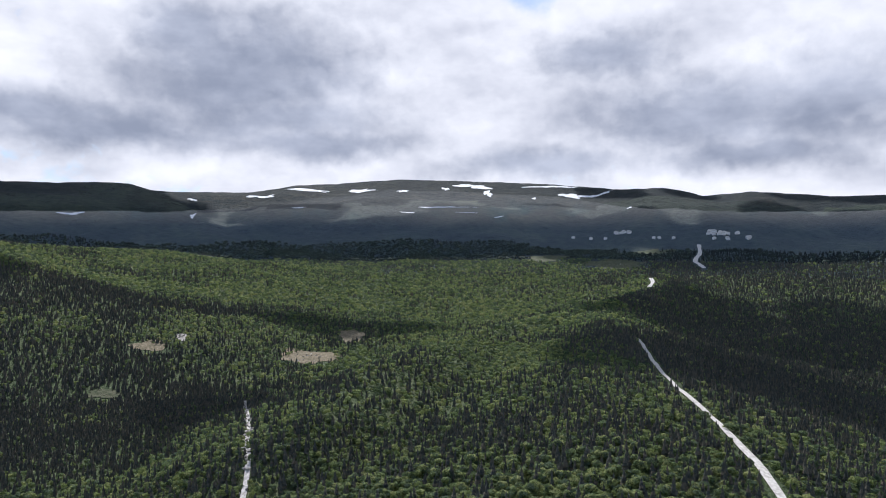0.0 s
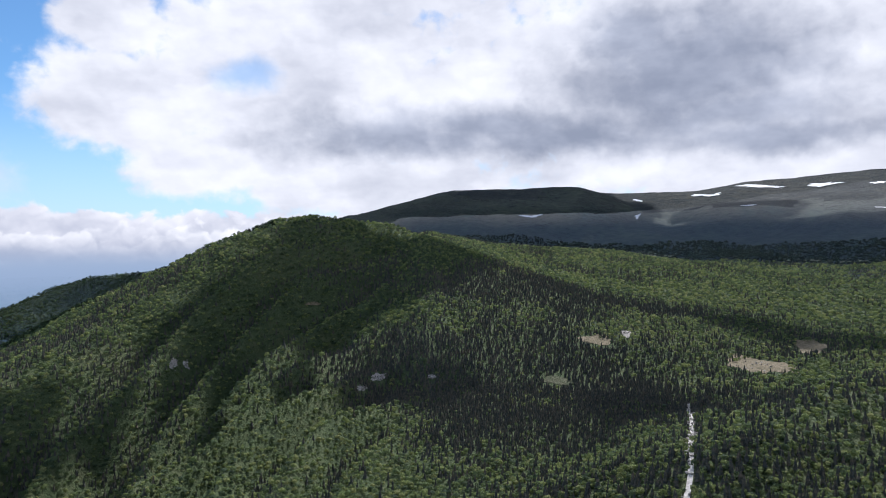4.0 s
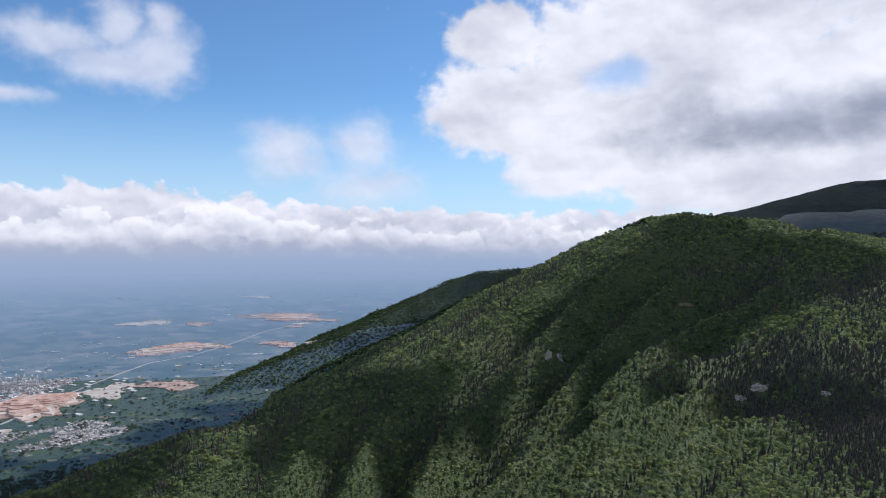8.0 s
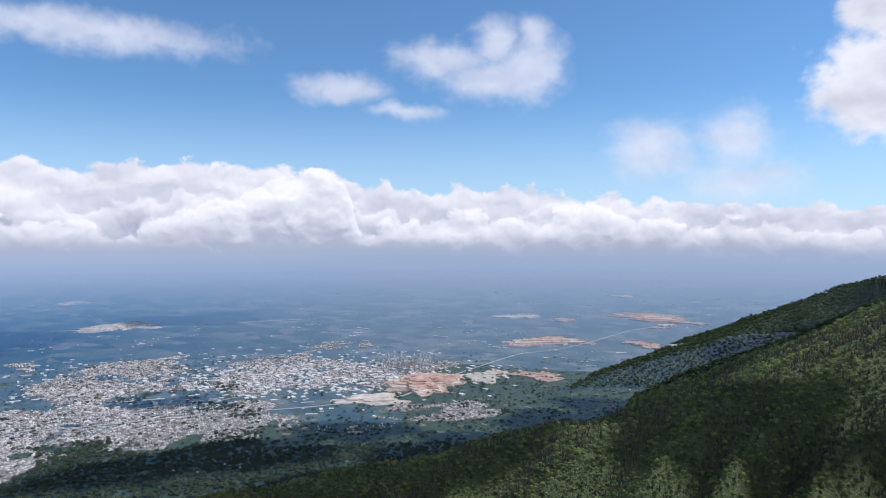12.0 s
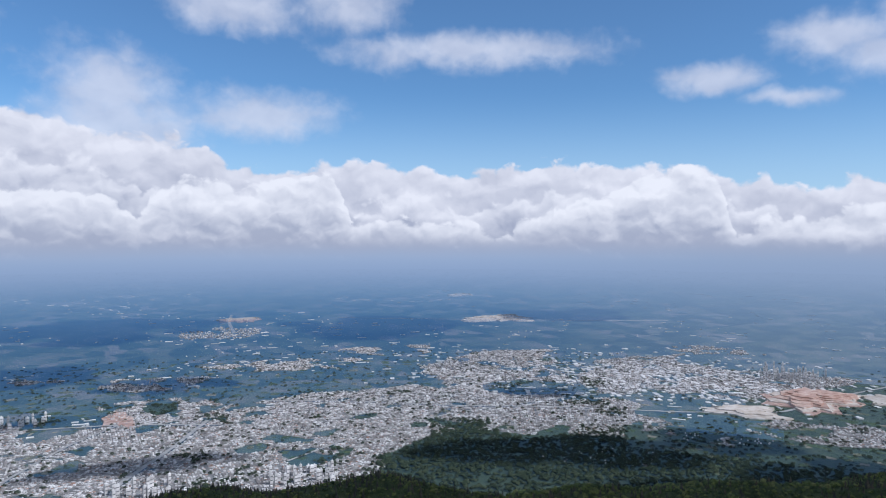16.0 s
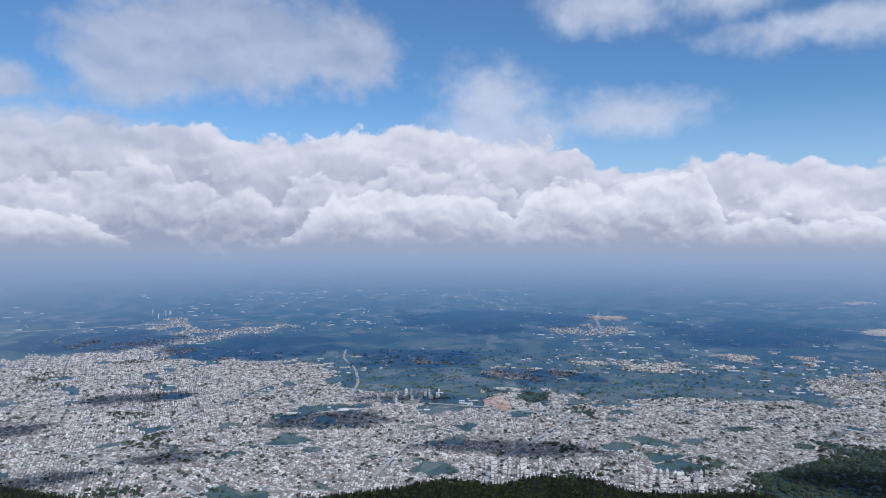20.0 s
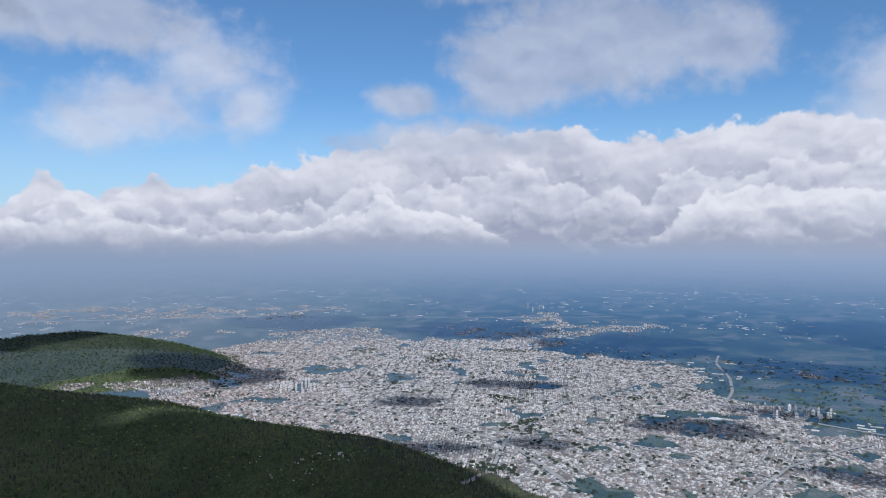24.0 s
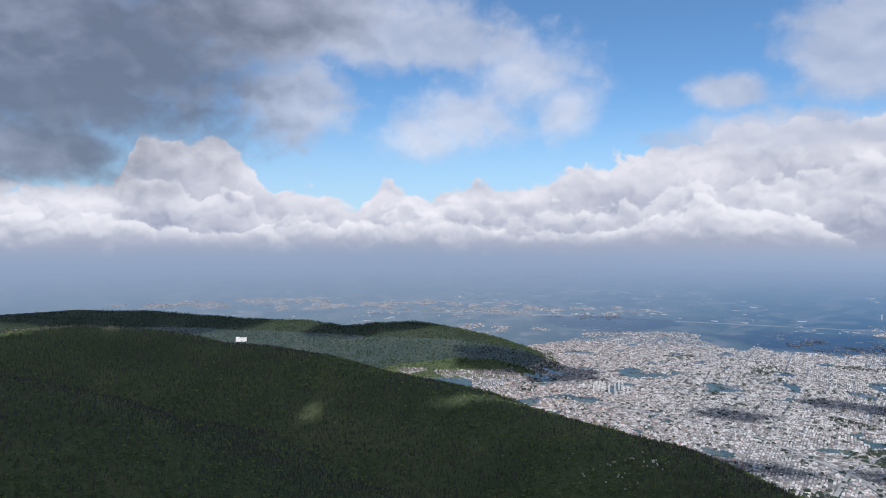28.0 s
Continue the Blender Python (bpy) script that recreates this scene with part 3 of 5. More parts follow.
# built-up quarters: heading, height, half width and half height in degrees
CITY = [(111.2, -10.78, 5.2, 1.9), (95.0, -10.35, 8.0, 1.8), (101.9, -11.16, 2.7, 1.1), (115.3, -13.23, 15.0, 1.2), (105.4, -14.6, 6.8, 1.5), (122.2, -15.29, 5.9, 2.0), (136.7, -16.38, 15.5, 3.6), (127.5, -15.28, 8.2, 2.5),
        (129, -17.5, 8.0, 2.6), (140, -16.5, 9, 4.2),
        (152, -16.8, 10, 5.2), (165, -15.5, 13, 6.5), (178, -14.0, 11, 5.4), (190, -12.0, 9, 3.4), (198, -10.2, 6, 1.9), (160, -11.2, 7, 1.6), (172, -10.0, 9, 2.2), (183, -9.0, 8, 1.5)]
TOWNS = [(161.5, -7.3, 6.0, 0.75), (166, -6.7, 3.0, 0.6), (190, -6.0, 12, 0.5), (202, -5.6, 9, 0.35), (214, -5.2, 8, 0.3), (196, -7.6, 5, 0.6), (138, -11.0, 4, 0.6), (128, -10.0, 5, 0.5), (133, -7.4, 2.5, 0.4),
         (120, -9.0, 4, 0.45), (150, -11.6, 3, 0.9), (146, -10.6, 2.0, 0.7), (118, -12.6, 5, 0.7), (95, -8.5, 3, 0.3), (88, -13.8, 5, 0.8), (97, -15.2, 5, 1.0), (104, -16.4, 6, 1.0)]
WOODS = [(112.8, -16.9, 5.8, 1.4), (103, -17.6, 8, 2.2), (96, -15.8, 4, 0.7), (108, -11.9, 4.5, 0.5), (137.3, -12.6, 1.1, 0.5), (147.5, -11.3, 5.5, 1.1), (93, -9.3, 5, 0.6)]


def spread(rows, az, el):
    best = np.full(az.shape, -9.0)
    for a, e, wa, we in rows:
        best = np.maximum(best, 1 - np.hypot((az - a) / wa, (el - e) / we))
    return best


AZ_N, R_N = 1120, 200
az_line = np.linspace(0, 360, AZ_N, endpoint=False) - 120
r_line = np.concatenate([[0.01, 30, 60, 90, 120, 150], np.geomspace(180, 4960, R_N - 6)])
AA, RR = np.meshgrid(az_line, r_line, indexing="ij")
GX, GY = polar(AA, RR)
GZ = land(GX, GY)
ids = np.arange(AZ_N * R_N).reshape(AZ_N, R_N)
nxt = np.roll(ids, -1, axis=0)
quads = np.stack([ids[:, :-1], nxt[:, :-1], nxt[:, 1:], ids[:, 1:]], axis=-1).reshape(-1, 4)[:, ::-1]


def mountainous(az, r, z):
    """True on the wooded mountain side, False on the plain."""
    return (z - plain_height(*polar(az, r)) > 9) | ((az > -120) & (az < 40)) | (az > 236)


wooded = mountainous(AA, RR, GZ)
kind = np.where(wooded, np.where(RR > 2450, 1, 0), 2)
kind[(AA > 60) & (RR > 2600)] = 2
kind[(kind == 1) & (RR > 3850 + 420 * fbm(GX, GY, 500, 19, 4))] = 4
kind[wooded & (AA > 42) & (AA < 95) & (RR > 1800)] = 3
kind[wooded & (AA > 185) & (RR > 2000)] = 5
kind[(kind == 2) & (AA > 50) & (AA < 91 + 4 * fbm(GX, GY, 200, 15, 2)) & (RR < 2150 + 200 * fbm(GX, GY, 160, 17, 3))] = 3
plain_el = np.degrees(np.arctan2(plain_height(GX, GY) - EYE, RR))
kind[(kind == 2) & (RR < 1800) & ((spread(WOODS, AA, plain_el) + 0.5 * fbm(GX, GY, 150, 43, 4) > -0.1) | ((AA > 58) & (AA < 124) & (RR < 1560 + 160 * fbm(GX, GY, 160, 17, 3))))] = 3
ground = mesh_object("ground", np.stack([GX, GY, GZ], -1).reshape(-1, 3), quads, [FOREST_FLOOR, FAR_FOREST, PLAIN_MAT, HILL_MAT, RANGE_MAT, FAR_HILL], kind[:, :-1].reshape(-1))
tagged(ground, "wooded mountain slopes falling to a wide hazy plain", "ground", kind="structure")

# what the drone can see of the land, by heading and distance
TOPS = np.degrees(np.arctan2(GZ + np.where(wooded, 6.0, 0.0) - EYE, RR))
SEEN = np.maximum.accumulate(TOPS, axis=1)


def ground_z(x, y):
    """Height of the ground sheet."""
    az = (np.degrees(np.arctan2(-x, y)) + 120) % 360
    r = np.hypot(x, y)
    fa = az / 360 * AZ_N
    i = np.floor(fa).astype(int) % AZ_N
    u = fa - np.floor(fa)
    j = np.clip(np.searchsorted(r_line, r) - 1, 0, R_N - 2)
    v = np.clip((r - r_line[j]) / (r_line[j + 1] - r_line[j]), 0, 1)
    k = (i + 1) % AZ_N
    return (GZ[i, j] * (1 - u) + GZ[k, j] * u) * (1 - v) + (GZ[i, j + 1] * (1 - u) + GZ[k, j + 1] * u) * v


def open_to_view(x, y, z, slack=0.15):
    az = (np.degrees(np.arctan2(-x, y)) + 120) % 360
    r = np.hypot(x, y)
    i = np.floor(az / 360 * AZ_N).astype(int) % AZ_N
    j = np.clip(np.searchsorted(r_line, r) - 2, 0, R_N - 1)
    el = np.degrees(np.arctan2(z - EYE, r))
    return (el + slack > SEEN[i, j]) & (el > -21.5) & ((az - 120 > -42) & (az - 120 < 236))


def aim(az, el, reach=5000.0):
    """The place on the ground that lies at a heading and a height in degrees from the drone."""
    i = int(round(((az + 120) % 360) / 360 * AZ_N)) % AZ_N
    rise = np.degrees(np.arctan2(GZ[i] - EYE, r_line))
    j = int(np.argmax(rise >= el)) if np.any(rise >= el) else R_N - 1
    r = r_line[j]
    if j > 0:
        t = (el - rise[j - 1]) / max(rise[j] - rise[j - 1], 1e-6)
        r = r_line[j - 1] + t * (r_line[j] - r_line[j - 1])
    x, y = polar(az, min(r, reach))
    return float(x), float(y), float(ground_z(np.array([x]), np.array([y]))[0])


def ribbon(name, spots, width, mat, lift=0.6, parent=None, taper=None):
    """A strip laid on the ground along spots given as headings and heights."""
    pts = np.array([aim(a, e)[:2] for a, e in spots])
    fine_pts = []
    for p, q in zip(pts, pts[1:]):
        n = max(2, int(np.hypot(*(q - p)) / 12))
        fine_pts += [p + (q - p) * k / n for k in range(n)]
    fine_pts = np.array(fine_pts + [pts[-1]])
    for _ in range(6):
        fine_pts[1:-1] = (fine_pts[:-2] + fine_pts[1:-1] * 2 + fine_pts[2:]) / 4
    d = np.gradient(fine_pts, axis=0)
    d /= np.maximum(np.hypot(d[:, 0], d[:, 1])[:, None], 1e-6)
    side = np.stack([-d[:, 1], d[:, 0]], -1)
    n = len(fine_pts)
    w = width * (1 + 0.25 * fbm(fine_pts[:, 0], fine_pts[:, 1], 25, 5, 2)) / 2
    rows = []
    for k in (-1.0, -0.35, 0.35, 1.0):
        xy = fine_pts + side * (w * k)[:, None]
        rows.append(np.column_stack([xy, ground_z(xy[:, 0], xy[:, 1]) + lift]))
    verts = np.concatenate(rows)
    faces = [(r * n + i, r * n + i + 1, (r + 1) * n + i + 1, (r + 1) * n + i) for r in range(3) for i in range(n - 1)]
    return mesh_object(name, verts, faces, mat, parent=parent), fine_pts


def patch(name, az, el, half_a, half_e, mat, lift=0.5, seed=0, rough=0.35):
    """An irregular patch of ground, laid over the slope."""
    verts, faces = [], []
    rng = np.random.RandomState(seed + 7)
    ph = rng.rand(4) * 6.28
    rings, spokes = 5, 36
    cx, cy, _ = aim(az, el)
    ax = np.array(aim(az + half_a, el)[:2]) - (cx, cy)
    ay = np.array(aim(az, el + half_e)[:2]) - (cx, cy)
    verts.append((cx, cy))
    for k in range(1, rings + 1):
        for s in range(spokes):
            t = s / spokes * 2 * math.pi
            wob = 1 + rough * (math.sin(2 * t + ph[0]) * 0.5 + math.sin(3 * t + ph[1]) * 0.4 + math.sin(5 * t + ph[2]) * 0.35 + math.sin(9 * t + ph[3]) * 0.2)
            verts.append(tuple(np.array((cx, cy)) + (ax * math.cos(t) + ay * math.sin(t)) * wob * k / rings))
    verts = np.array(verts)
    verts = np.column_stack([verts, ground_z(verts[:, 0], verts[:, 1]) + lift])
    for s in range(spokes):
        faces.append((0, 1 + s, 1 + (s + 1) % spokes, 1 + (s + 1) % spokes))
        for k in range(rings - 1):
            a, b = 1 + k * spokes, 1 + (k + 1) * spokes
            faces.append((a + s, b + s, b + (s + 1) % spokes, a + (s + 1) % spokes))
    me = bpy.data.meshes.new(name)
    me.from_pydata([tuple(v) for v in verts], [], [tuple(dict.fromkeys(f)) for f in faces])
    me.materials.append(mat)
    for poly in me.polygons:
        poly.use_smooth = True
    return new(name, me)


# ---- templates: verts and triangles of crowns, built once ----
def ico(level):
    bm = bmesh.new()
    bmesh.ops.create_icosphere(bm, subdivisions=level, radius=1.0)
    v = np.array([p.co[:] for p in bm.verts])
    f = np.array([[p.index for p in q.verts] for q in bm.faces])
    bm.free()
    return v, f


ICO1, ICO2 = ico(1), ico(2)
UPPER = ICO1[1][ICO1[0][ICO1[1]].mean(1)[:, 2] > -0.6]   # without the faces that look down


def crown_broad(rng, lumps, level):
    """A leafy crown, 1 m wide and 1 m high over its foot, of uneven lumps."""
    v0, f0 = (ICO1, ICO2)[level - 1]
    vs, fs, at = [], [], 0
    for k in range(lumps):
        if k == 0:
            c, s = np.array((0, 0, 0.56)), np.array((0.38, 0.38, 0.34)) * (1.15 if lumps == 1 else 1.0)
        else:
            t, h = k / (lumps - 1) * 6.28 + rng.rand() * 0.9, rng.rand()
            out = 0.34 * (1 - 0.5 * h)
            c, s = np.array((math.cos(t) * out, math.sin(t) * out, 0.36 + 0.42 * h)), np.array((1, 1, 0.85)) * (0.15 + 0.13 * rng.rand())
        jag = 1 + (rng.rand(len(v0), 1) - 0.5) * 0.6
        vs.append(v0 * jag * s + c)
        fs.append((f0 if level > 1 else UPPER) + at)
        at += len(v0)
    return np.concatenate(vs), np.concatenate(fs)


def crown_spruce(rng, tiers, sides):
    """A spruce, 1 m high, of drooping jagged tiers."""
    vs, fs, at = [], [], 0
    for k in range(tiers):
        z0, z1 = 0.10 + 0.80 * k / tiers, min(1.0, 0.10 + 0.80 * (k + 1.9) / tiers)
        rad = 0.24 * (1 - 0.88 * k / tiers)
        ring = []
        for s in range(sides):
            t = (s + 0.5 * (k % 2)) / sides * 6.283
            q = rad * (0.72 + 0.56 * rng.rand())
            ring.append((math.cos(t) * q, math.sin(t) * q, z0 - 0.04 * rng.rand()))
        vs += ring + [(0, 0, z1), (0, 0, z0 + 0.06)]
        fs += [(at + s, at + (s + 1) % sides, at + sides) for s in range(sides)]
        if k == 0 and tiers > 3:
            fs += [(at + (s + 1) % sides, at + s, at + sides + 1) for s in range(sides)]
        at += sides + 2
    return np.array(vs), np.array(fs)


def scatter(name, templates, x, y, z, size, height, mat, label, category):
    """One object of kind stuff: copies of templates at places, with their own turn and size."""
    rng = np.random.RandomState(len(x))
    pick = rng.randint(0, len(templates), len(x))
    turn = rng.rand(len(x)) * 6.283
    vs, fs, at = [], [], 0
    for k, (v, f) in enumerate(templates):
        sel = np.where(pick == k)[0]
        if not len(sel):
            continue
        c, s = np.cos(turn[sel])[:, None], np.sin(turn[sel])[:, None]
        px = (v[None, :, 0] * c - v[None, :, 1] * s) * size[sel, None] + x[sel, None]
        py = (v[None, :, 0] * s + v[None, :, 1] * c) * size[sel, None] + y[sel, None]
        pz = v[None, :, 2] * height[sel, None] + z[sel, None]
        vs.append(np.stack([px, py, pz], -1).reshape(-1, 3))
        fs.append((f[None] + (np.arange(len(sel)) * len(v))[:, None, None]).reshape(-1, 3) + at)
        at += len(sel) * len(v)
    ob = mesh_object(name, np.concatenate(vs), np.concatenate(fs), mat, smooth=False)
    return tagged(ob, label, category, kind="stuff")


# ---- road, stream and clearings on the mountain ----
clear_lines = []
road, line = ribbon("mountain_road", [(-33.5, -21), (-31.5, -18.1), (-29.9, -16.0), (-26.8, -13.2), (-24.3, -11.2), (-23.1, -10.1), (-22.2, -8.8), (-21.4, -7.6)], 5.0, GRAVEL_MAT, 1.0)
tagged(road, "pale unpaved mountain road along the wooded spur", "road", kind="structure")
clear_lines.append((line, 6.5, 18.0))
for spots, w in (([(-22.2, -3.6), (-22.5, -3.2), (-22.3, -2.9)], 11.0), ([(-26.2, -2.1), (-25.5, -1.6), (-25.9, -0.9), (-25.8, -0.3)], 15.0)):
    road, line = ribbon("far_mountain_road", spots, w, GRAVEL_MAT, 2.0)
    tagged(road, "pale road climbing through the distant forest", "road", kind="structure")
    clear_lines.append((line, w * 0.8, 60.0))
stream, line = ribbon("stream_bed", [(10.1, -20.5), (9.8, -19.0), (9.1, -17.4), (9.5, -16.0), (9.3, -14.2), (9.6, -12.3)], 3.6, GRAVEL_MAT, 0.8)
tagged(stream, "pale stony stream bed in a wooded gully", "stream", kind="structure")
clear_lines.append((line, 4.0, 14.0))
STREAM_LINE = line

CLEARINGS = [(4.6, -9.1, 2.3, 0.45, GRASS_MAT), (1.3, -7.6, 1.2, 0.5, GRASS_MAT), (19.4, -11.0, 1.3, 0.3, MEADOW_MAT), (14.2, -7.2, 0.45, 0.2, ROCK_MAT), (29.6, -10.9, 0.3, 0.18, ROCK_MAT),
             (33.8, -10.9, 0.6, 0.25, ROCK_MAT), (16.5, -7.8, 1.5, 0.35, GRASS_MAT), (-14.4, -1.4, 1.9, 0.22, MEADOW_MAT), (-19.7, -1.9, 2.6, 0.4, MEADOW_MAT), (-21.5, -1.0, 2.2, 0.22, MEADOW_MAT),
             (49.5, -9.3, 0.25, 0.4, ROCK_MAT), (39.0, -4.9, 0.7, 0.12, GRASS_MAT), (48.6, -9.29, 0.23, 0.23, ROCK_MAT), (35.2, -11.68, 0.45, 0.18, ROCK_MAT), (33.9, -10.96, 0.55, 0.18, ROCK_MAT)]
holes = []
for k, (a, e, wa, we, mat) in enumerate(CLEARINGS):
    name = "rocky_clearing" if mat is ROCK_MAT else "grass_clearing"
    ob = patch(name, a, e, wa, we, mat, 0.8, k)
    tagged(ob, {"rocky_clearing": "pale bare rock showing between the trees", "grass_clearing": "small dry grass clearing in the mountain forest"}[name], "clearing", kind="structure")
    cx, cy, _ = aim(a, e)
    holes.append((cx, cy, max(6.0, math.hypot(cx, cy) * radians(wa)), abs(math.hypot(*aim(a, e + we)[:2]) - math.hypot(cx, cy))))


def kept_free(x, y):
    """True where no tree may stand: roads, stream, clearings and the strip of forest in front of them."""
    bad = np.zeros(len(x), bool)
    r = np.hypot(x, y)
    for pts, w, front in clear_lines:
        for push in np.arange(0, front + 1, 8.0):
            qx, qy = x * (1 + push / r), y * (1 + push / r)
            near = (np.abs(qx - pts[:, 0].mean()) < np.ptp(pts[:, 0]) + 40) & (np.abs(qy - pts[:, 1].mean()) < np.ptp(pts[:, 1]) + 40)
            idx = np.where(near & ~bad)[0]
            for part_ids in np.array_split(idx, max(1, len(idx) // 20000 + 1)):
                if len(part_ids):
                    d = np.hypot(qx[part_ids, None] - pts[None, :, 0], qy[part_ids, None] - pts[None, :, 1]).min(1)
                    bad[part_ids] |= d < w * (1.0 if push == 0 else 0.75)
    for cx, cy, wa, wr in holes:
        rc = math.hypot(cx, cy)
        ux, uy = cx / rc, cy / rc
        lon = (x - cx) * ux + (y - cy) * uy
        lat = (x - cx) * -uy + (y - cy) * ux
        lon = np.where(lon < 0, np.minimum(0, lon + 14), lon)
        bad |= (lat / wa) ** 2 + (lon / max(wr, 8)) ** 2 < 0.9 + 0.5 * fbm(x, y, 14, 91, 2)
    return bad


# ---- the forest ----
rng = np.random.RandomState(5)


def jittered(spacing, r0, r1, az0, az1):
    n = int(2 * r1 / spacing) + 1
    gx, gy = np.meshgrid(np.linspace(-r1, r1, n), np.linspace(-r1, r1, n))
    gx = (gx + (rng.rand(n, n) - 0.5) * spacing * 0.95).ravel()
    gy = (gy + (rng.rand(n, n) - 0.5) * spacing * 0.95).ravel()
    r = np.hypot(gx, gy)
    az = (np.degrees(np.arctan2(-gx, gy)) + 120) % 360 - 120
    sel = (r > r0) & (r < r1) & (az > az0) & (az < az1)
    gx, gy, az, r = gx[sel], gy[sel], az[sel], r[sel]
    gz = ground_z(gx, gy)
    sel = mountainous(az, r, gz) & ~((az > 185) & (r > 2900)) & open_to_view(gx, gy, gz + 11.0) & ~kept_free(gx, gy)
    return gx[sel], gy[sel], gz[sel], az[sel], r[sel]


def share_of_conifers(x, y, az, r):
    n = fbm(x, y, 160, 61, 3)
    middle = np.clip((az + 4 - 8 * n) / 7, 0, 1) * np.clip((36 + 16 * n - az) / 9, 0, 1) * np.clip((r - 540 - 260 * n) / 240, 0, 1) * np.clip((1800 - r) / 200, 0, 1)
    p = (0.66 + 1.2 * n) * middle + (0.12 + 0.55 * n) * (1 - middle)
    # extra conifers darken the gullies in place of shade
    rib = (az + 0.030 * (r - 1280)) / 6.0 + 0.45 * fbm(x, y, 300, 29, 2)
    gully = (np.abs(2 * (rib - np.floor(rib)) - 1) > 0.72) & (az > 33) & (az < 92) & (r < 1700)
    p = p + 0.45 * gully
    # dark conifers stand in for the shadow on the right side
    right = np.clip((-18 - az + 6 * fbm(x, y, 120, 63, 2)) / 5, 0, 1) * np.clip((r - 500 - 200 * n) / 300, 0, 1)
    p = p * (1 - right) + 0.82 * right
    p = np.where((r > 1750) & (az > 0) & (az < 40), 0.16 + 0.7 * n, p)
    # more conifers darken the long slope in place of cloud shadow
    p = np.where(az > 160, 0.60 + 1.0 * n, p)
    return np.clip(p, 0.02, 0.95)


BELTS = [("near_forest", 4.0, 250, 560, (6, 1), (5, 7), 0.60), ("mid_forest", 5.0, 560, 1020, (2, 1), (3, 5), 0.62), ("far_forest", 6.7, 1020, 1750, (1, 1), (2, 4), 0.78),
         ("farther_forest", 8.6, 1750, 2720, (1, 1), (2, 4), 0.95), ("valley_forest", 12.0, 2720, 3050, (1, 1), (2, 4), 1.4)]
for name, spacing, r0, r1, (lumps, level), (tiers, sides), grow in BELTS:
    x, y, z, az, r = jittered(spacing, r0, r1, -42, 236 if r1 < 2800 else 37)
    con = rng.rand(len(x)) < share_of_conifers(x, y, az, r)
    size = (3.6 + 6.2 * rng.rand(len(x)) ** 1.7 + 1.4 * fbm(x, y, 40, 71, 2)) * grow * np.where(az > 160, 0.62, 1.0)
    tall = size * (1.05 + 0.35 * rng.rand(len(x)))
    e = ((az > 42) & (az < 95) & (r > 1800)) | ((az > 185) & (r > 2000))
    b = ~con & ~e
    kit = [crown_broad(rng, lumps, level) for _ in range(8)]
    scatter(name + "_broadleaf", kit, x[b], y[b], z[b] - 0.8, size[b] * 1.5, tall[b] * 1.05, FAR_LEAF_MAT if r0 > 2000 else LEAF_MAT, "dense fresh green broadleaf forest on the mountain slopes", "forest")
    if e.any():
        scatter(name + "_of_the_far_ridge", kit, x[e], y[e], z[e] - 0.8, size[e] * 1.4, tall[e] * 1.15, FAR_RIDGE_LEAF, "hazy green forest on the ridge behind the hill, leaves darkened for shade", "forest")
    c = con & ~e
    kit = [crown_spruce(rng, tiers, sides) for _ in range(8)]
    tall_c = (8.0 + 7.5 * rng.rand(len(x))) * grow ** 0.5 * np.where(az > 160, 0.6, 1.0)
    scatter(name + "_conifer", kit, x[c], y[c], z[c] - 0.8, tall_c[c] * 0.86, tall_c[c], FAR_NEEDLE_MAT if r0 > 2000 else NEEDLE_MAT, "dark spruces among the broadleaf forest, on some slopes in place of shade", "forest")


# ---- small helper for things with parts ----
def empty(name, place, label, category, group=""):
    ob = new(name)
    ob.location = place
    return tagged(ob, label, category, group)


def part(name, bm, mat, parent, label="", place=None):
    me = bpy.data.meshes.new(name)
    bm.to_mesh(me)
    bm.free()
    me.materials.append(mat)
    ob = new(name, me)
    ob.parent = parent
    if place:
        ob.location = place
    return tagged(ob, label) if label else ob


def box(w, d, h, z=0.0, x=0.0, y=0.0, bevel=0.0):
    bm = bmesh.new()
    bmesh.ops.create_cube(bm, size=1.0, matrix=Matrix.Translation((x, y, z + h / 2)) @ Matrix.Diagonal((w, d, h, 1)))
    if bevel:
        bmesh.ops.bevel(bm, geom=bm.edges[:], offset=bevel, segments=1, affect="EDGES")
    return bm


def hip_roof(w, d, h, z, over=0.5):
    bm = bmesh.new()
    w, d = w / 2 + over, d / 2 + over
    low = [bm.verts.new((x * w, y * d, z)) for x, y in ((-1, -1), (1, -1), (1, 1), (-1, 1))]
    eave = [bm.verts.new((v.co.x, v.co.y, z + 0.25)) for v in low]
    r = max(w - d, 0) + 0.2
    a, b = bm.verts.new((-r, 0, z + h)), bm.verts.new((r, 0, z + h))
    bm.faces.new(low[::-1])
    for i in range(4):
        j = (i + 1) % 4
        bm.faces.new((low[i], low[j], eave[j], eave[i]))
    bm.faces.new((eave[0], eave[1], b, a))
    bm.faces.new((eave[1], eave[2], b))
    bm.faces.new((eave[2], eave[3], a, b))
    bm.faces.new((eave[3], eave[0], a))
    return bm


